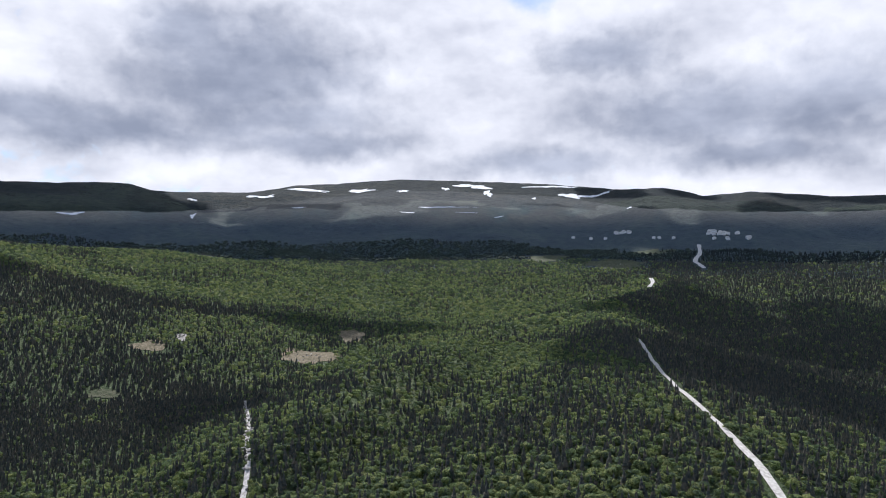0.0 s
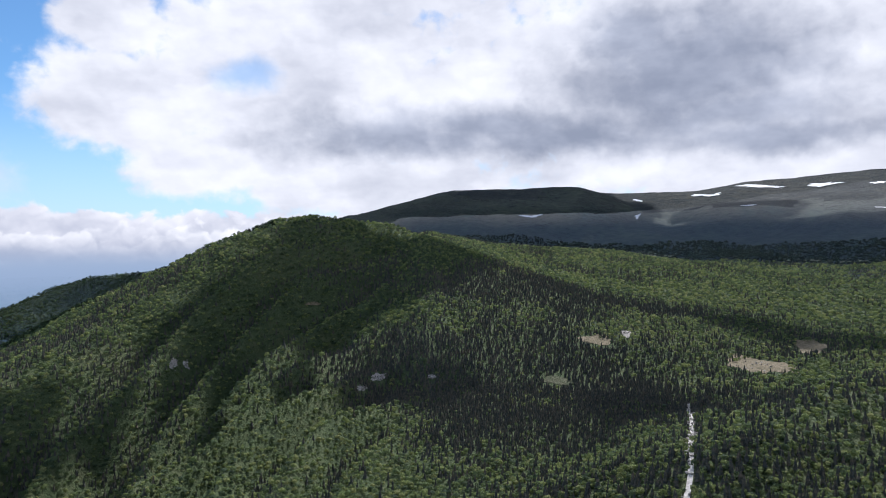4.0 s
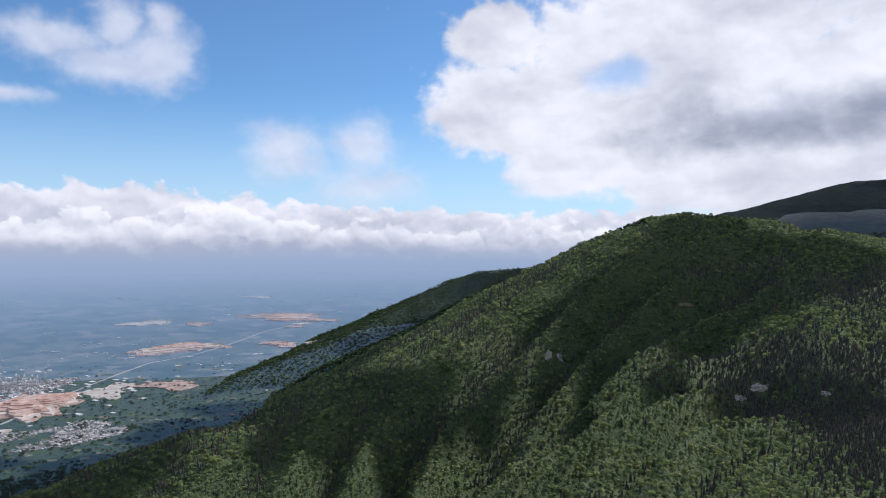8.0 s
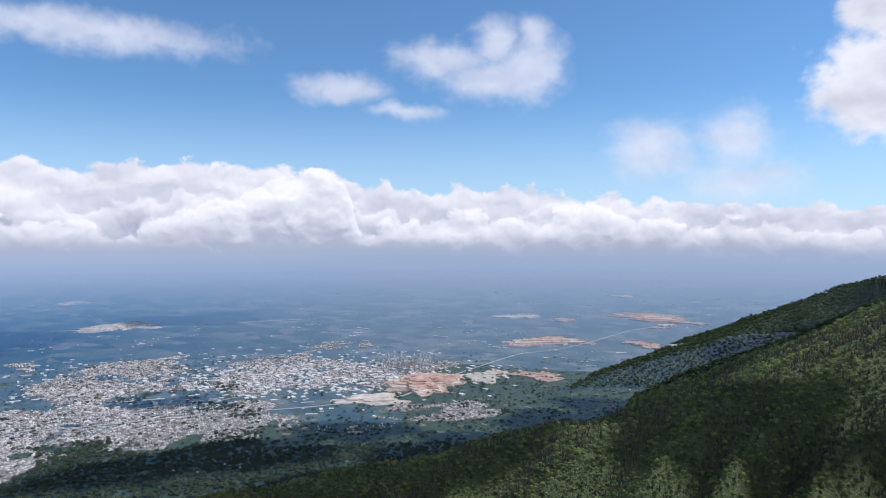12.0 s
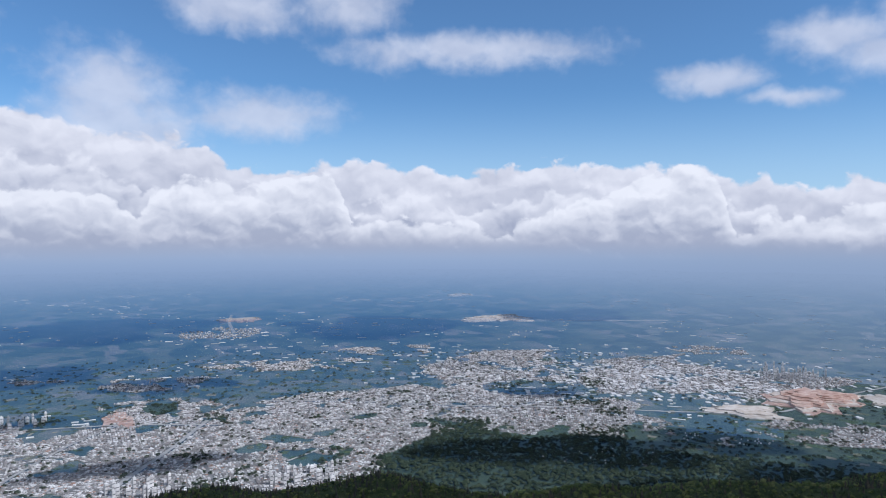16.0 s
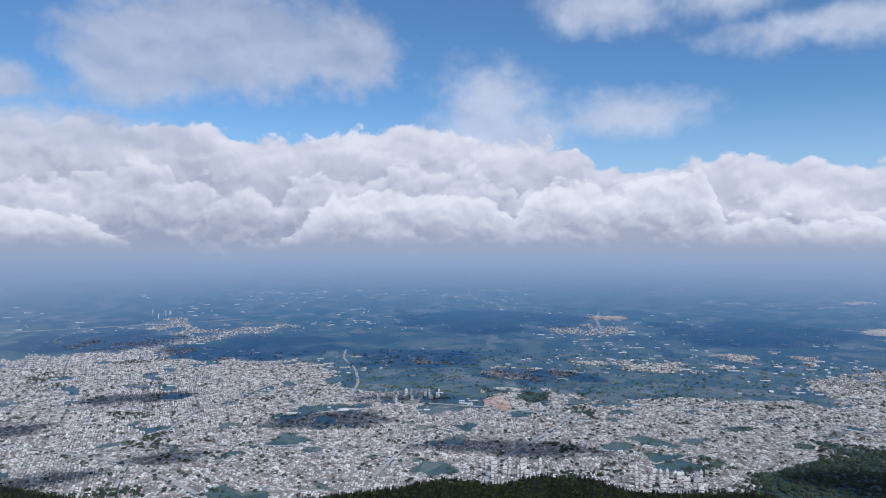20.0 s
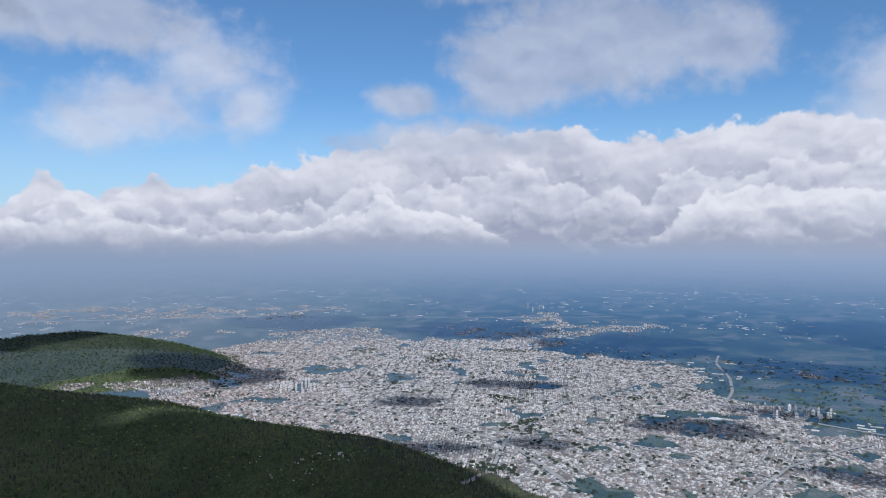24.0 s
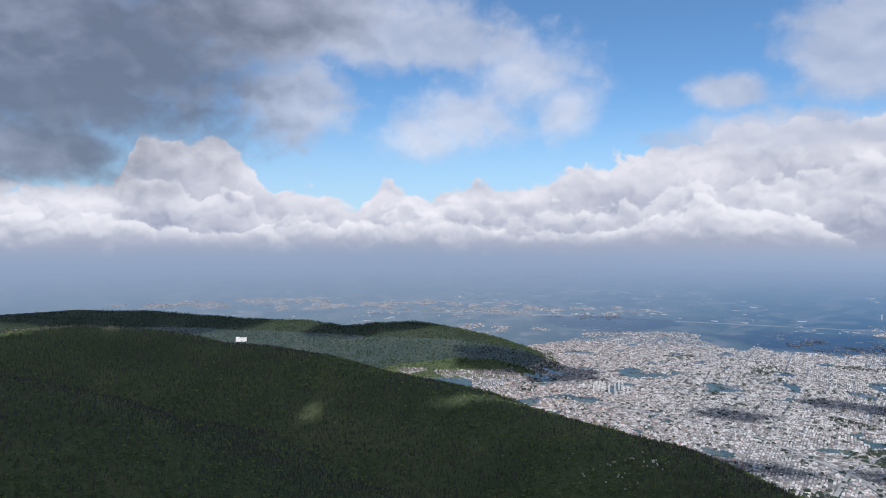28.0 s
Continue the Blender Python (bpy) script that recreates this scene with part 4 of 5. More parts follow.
# ---- the city on the plain ----
def city_grid(spacing, turn, r0, r1, rnd):
    n = int(2 * r1 / spacing)
    k = np.arange(-n // 2, n // 2) + 0.5
    gu, gv = np.meshgrid(k, k)
    lane = ((np.mod(gu - 0.5, 7) == 0) | (np.mod(gv - 0.5, 11) == 0)).ravel()
    gu, gv = gu.ravel() * spacing, gv.ravel() * spacing
    gu = gu + (rnd.rand(len(gu)) - 0.5) * spacing * 0.25
    gv = gv + (rnd.rand(len(gv)) - 0.5) * spacing * 0.25
    gu, gv = gu + 38 * fbm(gu, gv, 420, 81, 2), gv + 38 * fbm(gu, gv, 420, 83, 2)
    c, s = math.cos(turn), math.sin(turn)
    x, y = gu * c - gv * s, gu * s + gv * c
    r = np.hypot(x, y)
    az = (np.degrees(np.arctan2(-x, y)) + 120) % 360 - 120
    sel = (r > r0) & (r < r1) & (az > 78) & (az < 226)
    return x[sel], y[sel], r[sel], lane[sel]


def houses(name, x, y, w, d, h, turn, wall_mat, roof_mat, label, hip=0.0):
    """One object of kind stuff: walls and roofs of many small buildings."""
    n = len(x)
    z = ground_z(x, y) - 1.5
    c, s = np.cos(turn), np.sin(turn)
    pitched = hip > 0
    k = 12 if pitched else 8
    vs = np.zeros((n, k, 3))
    for i, (a, b) in enumerate(((-1, -1), (1, -1), (1, 1), (-1, 1))):
        px, py = a * w / 2, b * d / 2
        X, Y = x + px * c - py * s, y + px * s + py * c
        vs[:, i] = np.stack([X, Y, z], -1)
        vs[:, 4 + i] = np.stack([X, Y, z + h + 1.5], -1)
        if pitched:
            px, py = px * (1 - hip), py * (1 - hip)
            vs[:, 8 + i] = np.stack([x + px * c - py * s, y + px * s + py * c, z + h + 1.5 + 0.22 * w], -1)
    f = [(i, (i + 1) % 4, 4 + (i + 1) % 4, 4 + i) for i in range(4)]
    if pitched:
        f += [(4 + i, 4 + (i + 1) % 4, 8 + (i + 1) % 4, 8 + i) for i in range(4)]
    f = np.array(f + [(k - 4, k - 3, k - 2, k - 1)])
    faces = (f[None] + (np.arange(n) * k)[:, None, None]).reshape(-1, 4)
    mats = np.tile(np.array([0] * 4 + [1] * (len(f) - 4)), n)
    ob = mesh_object(name, vs.reshape(-1, 3), faces, [wall_mat, roof_mat], mats, smooth=False)
    return tagged(ob, label, "buildings", kind="stuff")


# roads over the plain
PLAIN_ROADS = [([(172, -19.5), (168.5, -16.0), (164, -13.2), (158.5, -11.6)], 7.0), ([(181, -16.0), (172, -15.4), (163, -15.6), (154, -16.4), (147, -17.6)], 6.0), ([(150.5, -19.0), (147.5, -16.4), (143.5, -14.6), (139.6, -13.4)], 7.0),
               ([(192, -11.6), (184, -11.4), (176, -11.8), (167, -12.6)], 8.0), ([(128, -17.2), (122, -15.4), (115, -14.0), (106, -12.6), (99, -11.6)], 6.0),
               ([(152.0, -12.6), (151.4, -11.6), (151.6, -10.6), (152.6, -9.6), (152.4, -9.0)], 8.0), ([(160, -12.0), (156, -12.4), (152, -12.6), (147, -13.2), (140, -13.6), (133, -14.2)], 9.0),
               ([(134.0, -13.8), (136.6, -15.6), (140.5, -17.8), (144, -19.3)], 9.0), ([(83, -10.0), (80.5, -9.2), (78, -8.9), (75, -8.2), (72, -7.2), (69, -6.6)], 10.0),
               ([(83, -10.0), (86, -11.0), (90, -12.6), (97, -13.2), (106, -13.3), (114, -13.4), (122, -13.0), (130, -12.6)], 9.0), ([(132.0, -7.4), (132.4, -6.6), (132.2, -6.0)], 12.0),
               ([(186, -13.0), (176, -14.2), (168, -16.5), (163, -19.5)], 10.0), ([(205, -6.0), (190, -6.3), (176, -6.6), (160, -6.4)], 14.0), ([(98, -6.4), (112, -6.6), (124, -6.4)], 12.0)]
avenues = []
for spots, w in PLAIN_ROADS:
    road, line = ribbon("plain_road", spots, w, ROAD_MAT, 1.4)
    avenues.append((line, 0.5 * w + 3.0))
    tagged(road, "pale highway crossing the plain", "road", kind="structure")


def beside_roads(x, y):
    """True where a building would stand on one of the roads."""
    bad = np.zeros(len(x), bool)
    for line, room in avenues:
        idx = np.where((np.abs(x - line[:, 0].mean()) < np.ptp(line[:, 0])) & (np.abs(y - line[:, 1].mean()) < np.ptp(line[:, 1])))[0]
        for ids_here in np.array_split(idx, len(idx) // 20000 + 1):
            if len(ids_here):
                bad[ids_here] |= np.hypot(x[ids_here, None] - line[None, :, 0], y[ids_here, None] - line[None, :, 1]).min(1) < room
    return bad


rnd = np.random.RandomState(12)
paved = []
for g, turn in enumerate((0.35, 0.9, 1.35)):
    x, y, r, lane = city_grid(5.2, turn, 1080, 4000, rnd)
    az = (np.degrees(np.arctan2(-x, y)) + 120) % 360 - 120
    el = np.degrees(np.arctan2(plain_height(x, y) - EYE, r))
    zone = np.floor(np.clip((fbm(x, y, 420, 41, 2) + 0.35) / 0.7, 0, 0.999) * 3)
    edge = fbm(x, y, 150, 43, 4) * 0.55
    city = spread(CITY, az, el) + edge
    town = spread(TOWNS, az, el) + edge * 1.2
    wood = spread(WOODS, az, el) + edge * 0.6
    gaps = fbm(x, y, 70, 47, 3)
    z = ground_z(x, y)
    flat_here = z - plain_height(x, y) < np.where((az > 186) & (r > 1300), 28, 7)
    on = (zone == g) & flat_here & (wood < 0) & (((city > 0.05) & (gaps > -0.38)) | ((town > 0) & (gaps > -0.05 + 0.2 * rnd.rand(len(x)))))
    on &= (r < 2700) | (rnd.rand(len(x)) < 0.5)
    x, y, r, az, el, gaps, lane = x[on], y[on], r[on], az[on], el[on], gaps[on], lane[on]
    on = ~beside_roads(x, y)
    x, y, r, az, el, gaps, lane = x[on], y[on], r[on], az[on], el[on], gaps[on], lane[on]
    paved.append((x, y, np.full(len(x), turn)))
    on = ~(lane & (rnd.rand(len(x)) < 0.75)) & (rnd.rand(len(x)) < 0.9)
    x, y, r, az, el = x[on], y[on], r[on], az[on], el[on]
    n = len(x)
    w, d = 2.1 + 2.9 * rnd.rand(n), 2.1 + 2.6 * rnd.rand(n)
    big_one = rnd.rand(n) < 0.03
    w, d = np.where(big_one, w * 2.0, w), np.where(big_one, d * 1.5, d)
    h = 1.2 + 2.0 * rnd.rand(n) ** 2 + np.where(rnd.rand(n) < 0.03, 3.0, 0)
    tn = turn + (rnd.rand(n) - 0.5) * 0.25
    old = (rnd.rand(n) < 0.10 + 0.55 * np.clip((az - 178) / 14, 0, 1))
    quarter = ("city_quarter", "city_quarter_lower", "city_quarter_upper")[g]
    houses(quarter, x[~old], y[~old], w[~old], d[~old], h[~old], tn[~old], WALL_MAT, ROOF_MAT, "dense pale apartment blocks of a city on the plain")
    houses(quarter + "_tiled", x[old], y[old], w[old], d[old], h[old] * 0.9, tn[old], WALL_MAT, TILE_MAT, "dense houses with red tiled roofs in the city", 0.55)

# paved ground under the blocks
px, py, pt = (np.concatenate(v) for v in zip(*paved))
n = len(px)
c, s = np.cos(pt), np.sin(pt)
vs = np.zeros((n, 4, 3))
for i, (a, b) in enumerate(((-3.0, -3.0), (3.0, -3.0), (3.0, 3.0), (-3.0, 3.0))):
    X, Y = px + a * c - b * s, py + a * s + b * c
    vs[:, i] = np.stack([X, Y, ground_z(X, Y) + 0.5 + 0.002 * (np.arange(n) % 50)], -1)
paving = mesh_object("city_paving", vs.reshape(-1, 3), np.arange(n * 4).reshape(n, 4), CITY_GROUND)
tagged(paving, "pale grey streets and yards between the city blocks", "paving", kind="stuff")

# sheds and factories with large pale roofs, singly over the fields
k = 4200
az = 62 + 158 * rnd.rand(k)
el = -4.3 - 9.5 * rnd.rand(k) ** 1.3
r = plain_r(el)
x, y = polar(az, r)
sel = (ground_z(x, y) - plain_height(x, y) < 6) & (fbm(x, y, 330, 53, 4) > -0.02)
x, y = x[sel], y[sel]
n = len(x)
houses("sheds_on_the_plain", x, y, 5 + 30 * rnd.rand(n) ** 3, 4 + 7 * rnd.rand(n), 0.5 + 1.0 * rnd.rand(n), np.arctan2(y, x) + 1.57 + 0.5 * (rnd.rand(n) - 0.5), SHED_MAT, SHED_MAT, "long pale factory and greenhouse roofs among fields")
k = 900
az = 99 + 9 * rnd.randn(k) * 0.8
el = -10.8 + 0.8 * rnd.randn(k)
x, y = polar(az, plain_r(el))
houses("factory_quarter", x, y, 5 + 22 * rnd.rand(k) ** 2, 5 + 8 * rnd.rand(k), 1.2 + 1.5 * rnd.rand(k), np.full(k, 0.5), SHED_MAT, SHED_MAT, "large white factory halls at the edge of the city")

# fields
k = 3600
az = 58 + 168 * rnd.rand(k)
el = -9.4 - 8 * rnd.rand(k)
r = plain_r(el)
x, y = polar(az, r)
sel = (ground_z(x, y) - plain_height(x, y) < 4)
x, y, r = x[sel], y[sel], r[sel]
n = len(x)
w, d, tn = (10 + 26 * rnd.rand(n)) * r / 2200, (9 + 18 * rnd.rand(n)) * r / 2200, 0.4 + 0.9 * np.floor(2 * rnd.rand(n)) + 0.2 * rnd.rand(n)
c, s = np.cos(tn), np.sin(tn)
vs = np.zeros((n, 4, 3))
for i, (a, b) in enumerate(((-1, -1), (1, -1), (1, 1), (-1, 1))):
    X, Y = x + a * w / 2 * c - b * d / 2 * s, y + a * w / 2 * s + b * d / 2 * c
    vs[:, i] = np.stack([X, Y, ground_z(X, Y) + 0.12 + 0.0002 * np.arange(n) % 0.3], -1)
fields = mesh_object("fields", vs.reshape(-1, 3), np.arange(n * 4).reshape(n, 4), FIELD_MAT)
tagged(fields, "patchwork of green and straw-coloured fields on the plain", "fields", kind="stuff")

# trees on the plain: the woods under the slopes, groves and gardens between the houses
n = 150000
az = 58 + 150 * rnd.rand(n)
r = np.sqrt(rnd.uniform(1080 ** 2, 2500 ** 2, n))
x, y = polar(az, r)
el = np.degrees(np.arctan2(plain_height(x, y) - EYE, r))
grove = fbm(x, y, 120, 57, 4)
built = spread(CITY, az, el) > 0.05
foot_woods = np.maximum(np.clip((1700 - r) / 350, 0, 1) * np.clip((126 - az) / 8, 0, 1), 0.7 * np.clip((2250 - r) / 300, 0, 1) * np.clip((93 - az) / 8, 0, 1))
thick = np.where((spread(WOODS, az, el) > -0.05) & (r < 1750), 0.95, np.where(built, 0.04 + 0.5 * (grove < -0.40), 0.05 + 0.4 * (grove > 0.22) * (r < 1900) + 0.7 * foot_woods))
thick = np.where((az < 101) & (r > 1380), thick * 0.18, thick)
sel = (rnd.rand(n) < thick * np.clip(1400 / r, 0.2, 1.0)) & (ground_z(x, y) - plain_height(x, y) < 12)
x, y, r = x[sel], y[sel], r[sel]
size = 4.5 + 4.0 * rnd.rand(len(x))
plain_kit = [crown_broad(np.random.RandomState(70 + k), 1, 1) for k in range(6)]
scatter("trees_on_the_plain", plain_kit, x, y, ground_z(x, y) - 0.8, size * 1.3, size * 0.9, PLAIN_LEAF, "dark groves and garden trees on the plain", "trees")

lake = patch("lake", 79.0, -5.15, 2.2, 0.12, WATER_MAT, 1.0, 3, 0.2)
tagged(lake, "pale distant lake on the plain", "lake", kind="structure")


# ---- quarries: ledges stepping up from a pale floor ----
def quarry(az, el, half_a, half_e, ledges, mat, label):
    cx, cy, cz = aim(az, el)
    wx = math.hypot(cx, cy) * radians(half_a)
    wy = abs(math.hypot(*aim(az, el + half_e)[:2]) - math.hypot(*aim(az, el - half_e)[:2])) / 2
    root = empty("quarry", (cx, cy, cz), label, "quarry", "quarries on the plain")
    rq = np.random.RandomState(int(abs(az * 10)))
    ph = rq.rand(3) * 6.28
    for k in range(ledges):
        u0, u1 = k / ledges, (k + 1) / ledges
        h = 2.6
        bm = bmesh.new()
        n = 28
        top_v, low_v = [], []
        for i in range(n):
            t = i / n * 2 * math.pi
            wob = 1 + 0.26 * math.sin(2 * t + ph[0]) + 0.26 * math.sin(3 * t + ph[1] + 0.4 * k) + 0.18 * math.sin(7 * t + ph[2] + k) + 0.08 * math.sin(11 * t + k)
            q = (1 - 0.62 * u0) * wob
            # ledges lean towards the far side
            X, Y = math.cos(t) * wx * q, math.sin(t) * wy * q + wy * 0.5 * u0
            a = radians(az)
            low_v.append(bm.verts.new((X * math.cos(a) - Y * math.sin(a), X * math.sin(a) + Y * math.cos(a), k * h - 3)))
            X, Y = X * 0.97, Y * 0.97
            top_v.append(bm.verts.new((X * math.cos(a) - Y * math.sin(a), X * math.sin(a) + Y * math.cos(a), k * h + h * 0.8)))
        for i in range(n):
            j = (i + 1) % n
            bm.faces.new((low_v[i], low_v[j], top_v[j], top_v[i]))
        bm.faces.new(top_v)
        part("ledge", bm, mat if k % 2 == 0 or mat is SAND_MAT else (SAND_MAT if k == 1 else mat), root)
    return root


for row in [(88.0, -11.7, 2.7, 0.75, 6, QUARRY_MAT, "terraced red earth quarry at the city edge"), (92.5, -12.8, 3.2, 0.35, 2, SAND_MAT, "pale sandy pit floor beside the red quarry"),
            (83.2, -11.0, 1.6, 0.45, 1, SAND_MAT, "pale gravel yard beside a road"), (78.2, -8.2, 3.2, 0.4, 3, QUARRY_MAT, "red earth quarry on a low rise"),
            (70.5, -6.1, 3.4, 0.35, 3, QUARRY_MAT, "hazy red earth pits between pale tracks"), (80.5, -6.2, 1.6, 0.3, 1, SAND_MAT, "pale quarry floor on the plain"),
            (111.0, -6.5, 2.3, 0.40, 3, SAND_MAT, "pale earth quarry on the far plain"), (72.5, -4.5, 1.0, 0.2, 1, SAND_MAT, "pale distant village on a rise"),
            (131.5, -6.4, 1.3, 0.25, 2, QUARRY_MAT, "pale red quarry beyond the fields"), (79.0, -10.9, 2.0, 0.3, 1, QUARRY_MAT, "flat red earth field beside the road"),
            (140.2, -13.2, 0.9, 0.55, 1, QUARRY_MAT, "brown building ground in the city"), (114.2, -4.6, 0.9, 0.2, 1, SAND_MAT, "hazy pale pit far away")]:
    quarry(*row)
qr = np.random.RandomState(31)
for _ in range(9):
    quarry(66 + 16 * qr.rand(), -5.2 - 3.2 * qr.rand(), 0.5 + 0.9 * qr.rand(), 0.12 + 0.1 * qr.rand(), 1, QUARRY_MAT if qr.rand() < 0.5 else SAND_MAT, "small bare earth pit among hazy fields")


# ---- towers and nearer houses, each a thing of its own ----
def tower(name, w, d, floors, label, group):
    root = empty(name, (0, 0, 0), label, "tower block", group)
    h = floors * 2.0
    part("wall", box(w, d, h + 2, -2), WALL_MAT, root)
    part("roof", box(w * 0.96, d * 0.96, 0.6, h + 0.004), ROOF_MAT, root)
    part("lift_house", box(w * 0.3, d * 0.3, 1.6, h + 0.6), WALL_MAT, root)
    for k in range(0, floors, 2):
        part("window_band", box(w * 0.86, d + 0.24, 1.0, k * 2.0 + 0.9), GLASS_FAR, root)
    return root


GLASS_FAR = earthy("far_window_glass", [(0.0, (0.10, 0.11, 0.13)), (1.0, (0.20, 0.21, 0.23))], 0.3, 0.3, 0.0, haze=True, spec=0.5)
base_tower = tower("apartment_tower", 4.5, 4.5, 6, "tall pale apartment tower at the city edge", "apartment towers")
wide_tower = tower("apartment_slab", 7, 4, 4, "broad pale apartment slab among lower houses", "apartment towers")
spots = []
for az0, el0, na, da, rows, de in ((91.5, -9.95, 12, 0.34, 3, 0.16), (149.5, -12.75, 6, 0.36, 2, 0.2), (146.6, -12.85, 4, 0.36, 2, 0.2), (129.0, -18.3, 12, 0.45, 2, 0.5),
                                  (140.5, -18.2, 8, 0.5, 2, 0.5), (187.0, -11.9, 10, 0.32, 2, 0.25), (167.0, -6.0, 4, 0.4, 1, 0.2)):
    for i in range(na):
        for j in range(rows):
            spots.append((az0 - i * da + 0.5 * rnd.randn(), el0 - j * de + 0.12 * rnd.randn()))
for k, (a, e) in enumerate(spots):
    r = float(plain_r(e))
    x, y = polar(a, r)
    m = pose(x, y, float(ground_z(np.array([x]), np.array([y]))[0]) + 0.6, 0, 0, a + 20 * rnd.rand()) @ Matrix.Diagonal((1.0, 1.0, 1.5 if a < 95 else 1.0, 1.0))
    if k < 2:
        (base_tower, wide_tower)[k].matrix_basis = m
    else:
        copy_thing(base_tower if rnd.rand() < 0.7 else wide_tower, m)


def house(name, w, d, h, roof_mat, label, group):
    root = empty(name, (0, 0, 0), label, "house", group)
    part("wall", box(w, d, h + 3, -3), PLASTER, root)
    part("roof", hip_roof(w, d, w * 0.28, h + 0.004), roof_mat, root)
    part("door", box(1.1, 0.12, 2.1, 0.0, 0.0, -d / 2 - 0.03), BARK_MAT, root)
    for i in (-1, 1):
        for s in (-1, 1):
            win = part("window", box(1.3, 0.1, 1.2, 1.0, i * w * 0.28, s * (d / 2 + 0.02)), DARK_GLASS, root)
            part("sill", box(1.5, 0.2, 0.1, 0.86, i * w * 0.28, s * (d / 2 + 0.06)), PLASTER, win)
    return root


PLASTER = earthy("white_plaster", [(0.0, (0.55, 0.53, 0.50)), (0.5, (0.74, 0.73, 0.71)), (1.0, (0.84, 0.83, 0.82))], 0.4, 0.85, 0.1)
slope_house = house("hillside_house", 6, 5, 3.5, TILE_MAT, "small white house with a tiled roof on the slope", "houses on the slope")
pale_house = house("hillside_house", 7, 5, 3.2, GRAVEL_MAT, "small white house with a pale roof on the slope", "houses on the slope")
first = True
hr = np.random.RandomState(4)
HOUSE_SPOTS = [(184.0 + 2.0 * hr.randn(), -17.6 + 0.7 * hr.randn()) for _ in range(34)] + [(99 + 9 * hr.rand(), -16.2 - 1.2 * hr.rand()) for _ in range(40)] + [(90 + 7 * hr.rand(), -14.6 - 0.6 * hr.rand()) for _ in range(26)]
for k, (a, e) in enumerate(HOUSE_SPOTS):
    x, y, z = aim(a, e)
    m = pose(x, y, z + (2.0 if a > 170 else 0.8), 0, 0, a + 40 * hr.rand()) @ Matrix.Diagonal((0.5, 0.5, 0.5, 1.0) if a > 170 else (0.7, 0.7, 0.7, 1.0))
    if k < 2:
        (slope_house, pale_house)[k].matrix_basis = m
    else:
        copy_thing(slope_house if (hr.rand() < 0.35) else pale_house, m)

# the white hotel on the long slope
x, y, z = aim(214.4, -8.15)
hotel = empty("hillside_hotel", (x, y, z + 6), "long white hotel among trees on the wooded ridge", "hotel")
hotel.rotation_euler = (0, 0, radians(214))
part("wall", box(30, 9, 12, -6), PLASTER, hotel)
part("wing", box(12, 8, 15, -6, -13, 0), PLASTER, hotel)
part("roof", box(31, 10, 0.8, 6.004), GRAVEL_MAT, hotel, "flat pale roof")
for k in range(7):
    win = part("window", box(2.2, 0.2, 1.6, 2.5, -7 + k * 3.4, 4.55), DARK_GLASS, hotel)
    part("sill", box(2.5, 0.3, 0.15, 2.3, -7 + k * 3.4, 4.6), PLASTER, win)

# the ski village under the range
vr = np.random.RandomState(8)
lodge = None
for k in range(46):
    a = -28.6 + 2.2 * vr.rand() if k < 22 else (-19.4 - 1.6 * vr.rand() if k < 34 else -15.5 - 14 * vr.rand())
    e = 0.45 + 0.25 * vr.rand() if k < 34 else 0.1 + 0.15 * vr.rand()
    x, y, z = aim(a, e)
    m = pose(x, y, z + 1, 0, 0, a + 30 * vr.rand()) @ Matrix.Diagonal((1.0, 1.0, 1.0, 1.0))
    if lodge is None:
        lodge = house("ski_lodge", 14, 8, 6, GRAVEL_MAT, "large white lodge in the far mountain village", "lodges of the mountain village")
        lodge.matrix_basis = m
    else:
        copy_thing(lodge, m)

# snow lying in the hollows of the range
SNOW = [(21.6, 1.92, 0.68, 0.32), (13.4, 3.12, 0.32, 0.18), (7.8, 3.42, 0.36, 0.18), (5.4, 2.59, 0.41, 0.14), (13.4, 1.9, 0.23, 0.23), (4.7, 4.0, 1.59, 0.27), (0.6, 3.95, 1.0, 0.27), (-2.8, 3.98, 0.36, 0.23), (-6.2, 4.16, 0.27, 0.27), (-9.6, 3.78, 0.32, 0.64), (-8.5, 4.38, 1.14, 0.27), (-14.7, 4.31, 1.59, 0.18), (-16.2, 3.54, 0.82, 0.46), (-18.2, 3.51, 1.0, 0.32), (-13.3, 3.35, 0.18, 0.18), (-6.2, 2.67, 2.05, 0.14), (-20.7, 2.55, 0.18, 0.14), (-10.5, 1.89, 0.27, 0.14), (-8.0, 2.26, 0.68, 0.09), (-3.2, 2.26, 0.46, 0.09), (1.1, 3.95, 0.46, 0.09), (8.4, 3.4, 0.82, 0.18)]
for k, (a, e, wa, we) in enumerate(SNOW):
    ob = patch("snow_patch", a, e, wa, we * 0.32, SNOW_MAT, 2.5, 40 + k, 0.55)
    tagged(ob, "patch of old snow in a mountain hollow", "snow", kind="structure")

# boulders on the clearings and along the stream
rock_kit = []
for k in range(5):
    v, f = ICO1
    rock_kit.append((v * (1 + (hr.rand(len(v), 1) - 0.5) * 0.5) * (0.5, 0.4, 0.35), f))
bx, by = [], []
for a, e, wa, we, mat in CLEARINGS:
    if mat is ROCK_MAT or wa > 2.2:
        for _ in range(26):
            x, y, z = aim(a + wa * hr.randn() * 0.4, e + we * hr.randn() * 0.4)
            bx.append(x), by.append(y)
for _ in range(160):
    p = STREAM_LINE[hr.randint(len(STREAM_LINE))]
    bx.append(p[0] + 2.2 * hr.randn()), by.append(p[1] + 2.2 * hr.randn())
bx, by = np.array(bx), np.array(by)
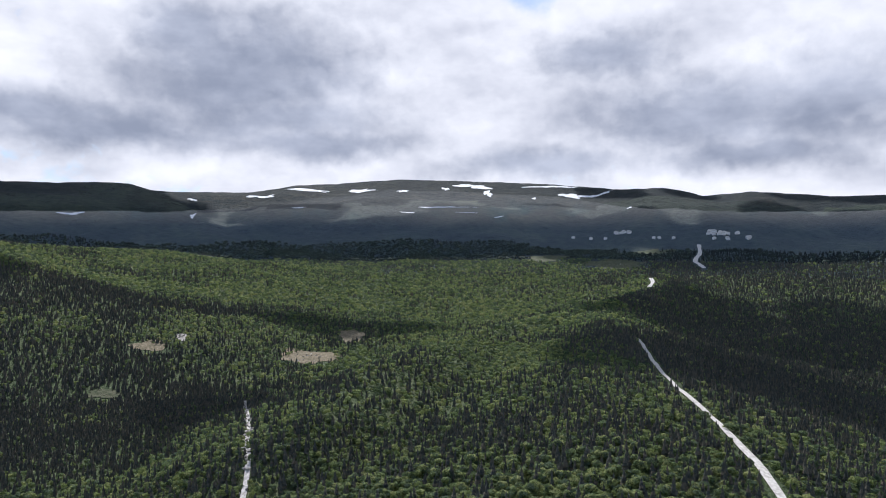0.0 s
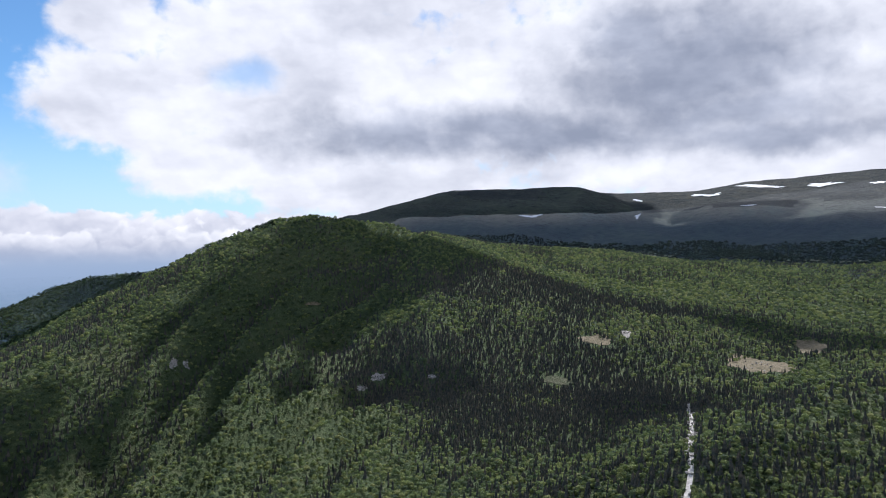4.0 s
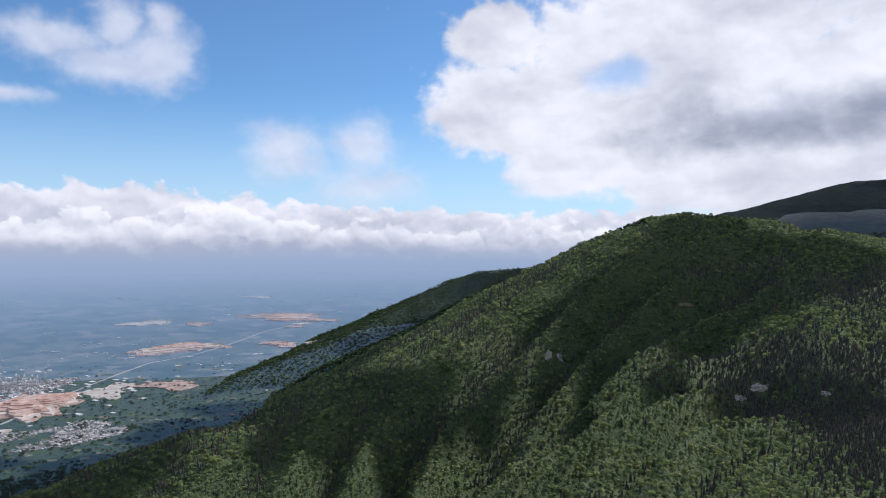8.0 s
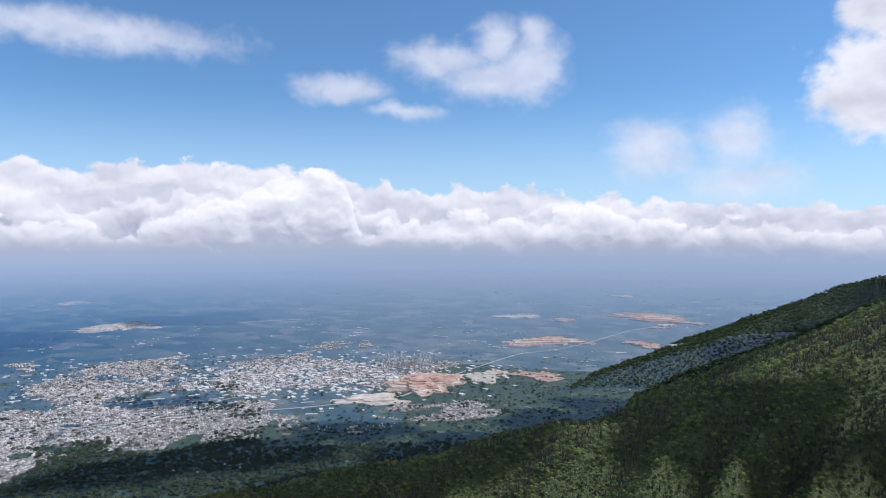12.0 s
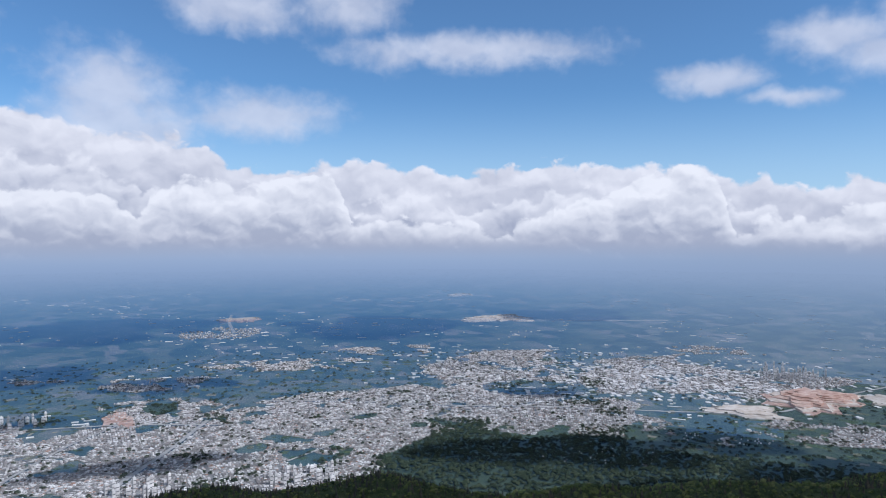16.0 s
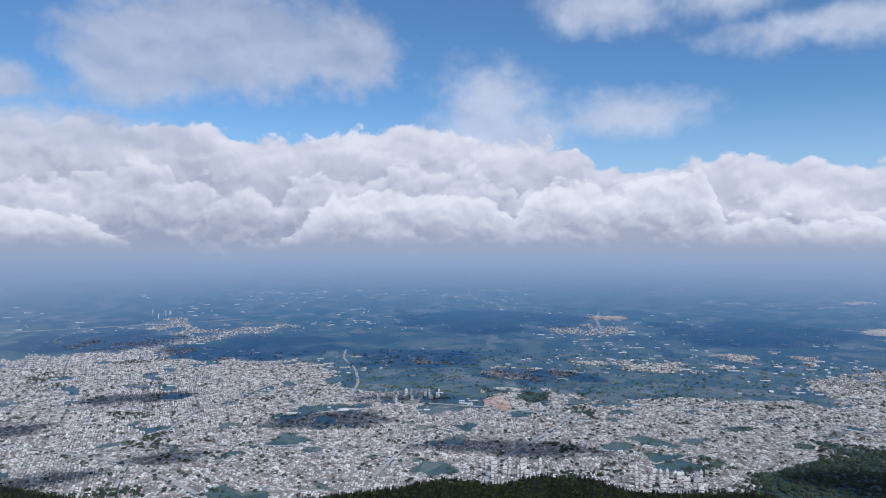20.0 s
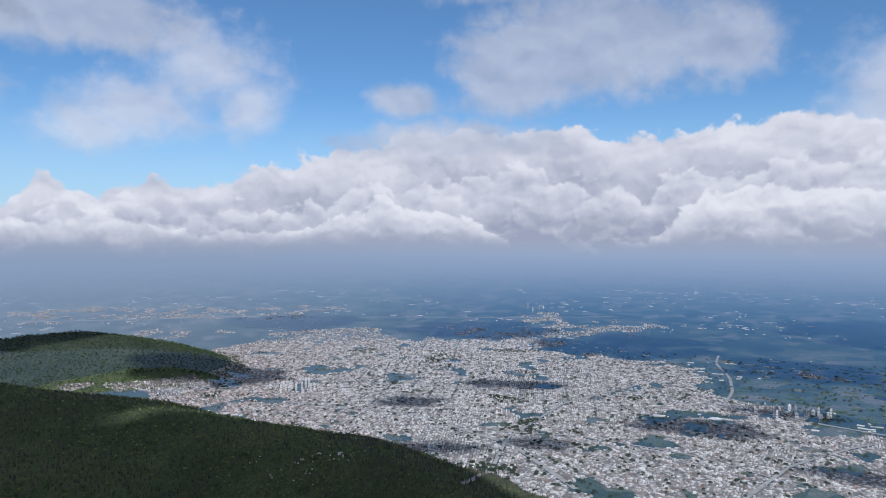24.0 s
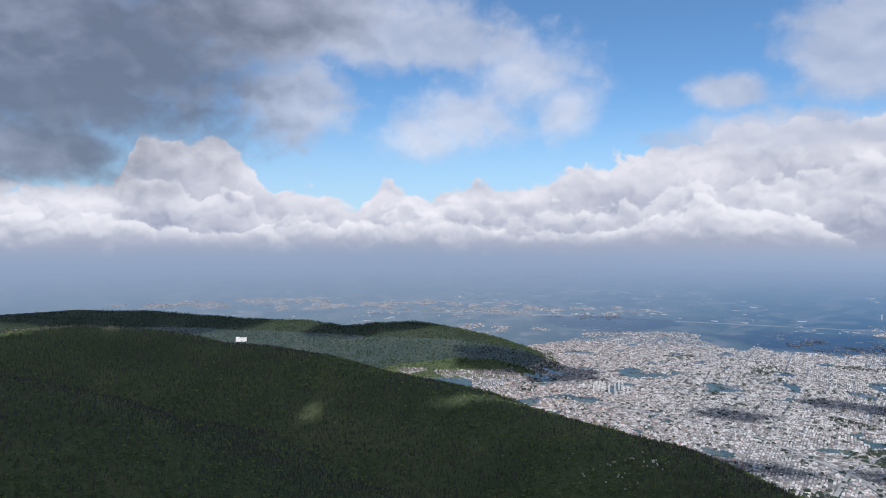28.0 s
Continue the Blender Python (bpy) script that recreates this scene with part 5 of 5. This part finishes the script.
scatter("boulders", rock_kit, bx, by, ground_z(bx, by) + 1.0, 1.5 + 3.0 * hr.rand(len(bx)), 1.5 + 2.5 * hr.rand(len(bx)), ROCK_MAT, "pale weathered boulders on clearings and stream bed", "rocks")

# ---- clouds added overhead, out of view, to lay shadows on the land ----
def cloud_over(az, el, wide, deep, reach=2300.0, r=None):
    """An unseen flat-bottomed cloud, added high along the sun's rays to shade a place on the ground."""
    if r is None:
        x, y, z = aim(az, el)
    else:
        x, y = polar(az, r)
        z = float(ground_z(np.array([x]), np.array([y]))[0])
    rc = np.random.RandomState(int(abs(az * 7 + wide)))
    kit, faces, at = [], [], 0
    v0, f0 = ICO2
    ca, sa = math.cos(radians(az)), math.sin(radians(az))
    for k in range(26):
        t, q = rc.rand() * 6.283, math.sqrt(rc.rand()) * 0.85
        s = (0.26 + 0.20 * rc.rand()) * (1.1 - 0.5 * q)
        X, Y = math.cos(t) * q * wide, math.sin(t) * q * deep
        v = v0 * (1 + 0.16 * (rc.rand(len(v0), 1) - 0.5)) * (s * wide, s * deep, s * min(wide, deep) * 0.6)
        v[:, 2] = np.maximum(v[:, 2], -6 - 4 * rc.rand(len(v0)))
        v = v + (X, Y, 0)
        kit.append(np.column_stack([v[:, 0] * ca - v[:, 1] * sa, v[:, 0] * sa + v[:, 1] * ca, v[:, 2]]))
        faces.append(f0 + at)
        at += len(v0)
    ob = mesh_object("shade_cloud", np.concatenate(kit), np.concatenate(faces), CLOUD_MAT)
    ob.location = Vector((x, y, z)) + SUN * reach
    return tagged(ob, "unseen white cloud added overhead to cast shade on the land", "cloud", "clouds overhead", kind="structure")


SHADES = [  # heading, distance, half width, half depth of the shade
    (36.5, 1560, 310, 320), (41.0, 1350, 190, 150), (36, 1000, 190, 110), (-31, 900, 230, 300), (-28, 1700, 420, 420), (1.0, 1560, 220, 110), (11.0, 900, 130, 100), (50, 2430, 270, 250), (62, 2150, 160, 90),
    (80, 1300, 230, 190), (90, 1100, 200, 150), (101, 880, 220, 140), (111, 880, 240, 170), (119, 870, 260, 170), (127, 870, 240, 170), (134, 860, 260, 170), (141, 870, 240, 170), (148, 860, 260, 170), (159, 860, 220, 150), (211, 900, 380, 260), (196, 820, 340, 180), (224, 760, 420, 320),
    (231, 1000, 360, 360), (186, 1130, 300, 150), (181, 1010, 220, 160), (174, 930, 150, 120), (214, 850, 300, 240), (224, 1500, 480, 380), (64, 1130, 210, 110), (67, 1760, 260, 140), (75, 1560, 220, 120), (192, 2050, 220, 130), (204, 2420, 380, 170), (227, 1700, 280, 200), (219, 1680, 240, 170), (212, 1480, 300, 230), (206, 1150, 230, 150), (201, 1310, 260, 130), (104, 1350, 220, 110), (113, 1310, 150, 80), (94, 1480, 150, 90), (154.5, 1560, 170, 70), (138.5, 1330, 190, 60),
    (166, 1370, 80, 40), (168, 1900, 160, 60), (175, 1330, 120, 40), (148, 1750, 120, 35), (107.5, 1850, 110, 70), (176, 1700, 110, 55), (159, 2600, 330, 260), (147, 2350, 250, 190), (137, 2050, 190, 100), (171, 2900, 330, 200), (122, 3000, 380, 300), (106, 3300, 300, 200), (186, 3100, 330, 190),
    (141, 3100, 420, 280), (221, 2650, 460, 260), (184, 960, 260, 130), (177, 920, 200, 110)]
for az, r, wide, deep in SHADES:
    cloud_over(az, 0, wide, deep, 2300.0, r)
for az, r, wide, deep in ((-34, 3350, 560, 520), (-4, 3020, 700, 240), (22, 3080, 520, 220), (-24, 2800, 520, 300), (-14, 3300, 650, 450), (6, 3250, 620, 480), (24, 3300, 600, 520), (18, 3800, 420, 260), (31, 3900, 450, 350), (20, 4080, 420, 260), (-22, 4350, 420, 260), (-34, 4250, 420, 200), (12, 4400, 160, 200), (-2, 4700, 500, 90)):
    cloud_over(az, 0, wide, deep, 2600.0, r)

# ---- single trees on the nearest slope, each a thing of its own ----
def tree(name, crown, mat, size, tall, label, trunk_to):
    root = empty(name, (0, 0, 0), label, "tree", "trees of the nearest slope")
    bm = bmesh.new()
    bmesh.ops.create_cone(bm, cap_ends=True, segments=7, radius1=0.28, radius2=0.12, depth=tall * trunk_to + 1, matrix=Matrix.Translation((0, 0, (tall * trunk_to - 1) / 2)))
    part("trunk", bm, BARK_MAT, root)
    v, f = crown
    ob = mesh_object("crown", v * (size, size, tall), f, mat, parent=root)
    return root


kr = np.random.RandomState(21)
models = [tree("broadleaf_tree", crown_broad(kr, 9, 2), LEAF_MAT, 6.2 + 0.7 * k, 6.6 + 0.8 * k, "rounded fresh green broadleaf tree on the slope", 0.5) for k in range(3)]
models += [tree("spruce", crown_spruce(kr, 9, 11), NEEDLE_MAT, 8.5 + 1.5 * k, 10 + 2 * k, "dark pointed spruce rising above the broadleaf trees", 0.9) for k in range(2)]
placed = 0
for k in range(900):
    a, r = -22 + 34 * kr.rand(), 300 + 130 * kr.rand()
    x, y = polar(np.array([a]), np.array([r]))
    z = ground_z(x, y)
    if placed >= 230 or not open_to_view(x, y, z + 10)[0] or kept_free(x, y)[0]:
        continue
    ob = models[kr.randint(3)] if kr.rand() < 0.72 else models[3 + kr.randint(2)]
    m = pose(float(x[0]), float(y[0]), float(z[0]) - 0.3, 0, 0, 360 * kr.rand())
    if placed < 5:
        models[placed].matrix_basis = m
    else:
        copy_thing(ob, m)
    placed += 1
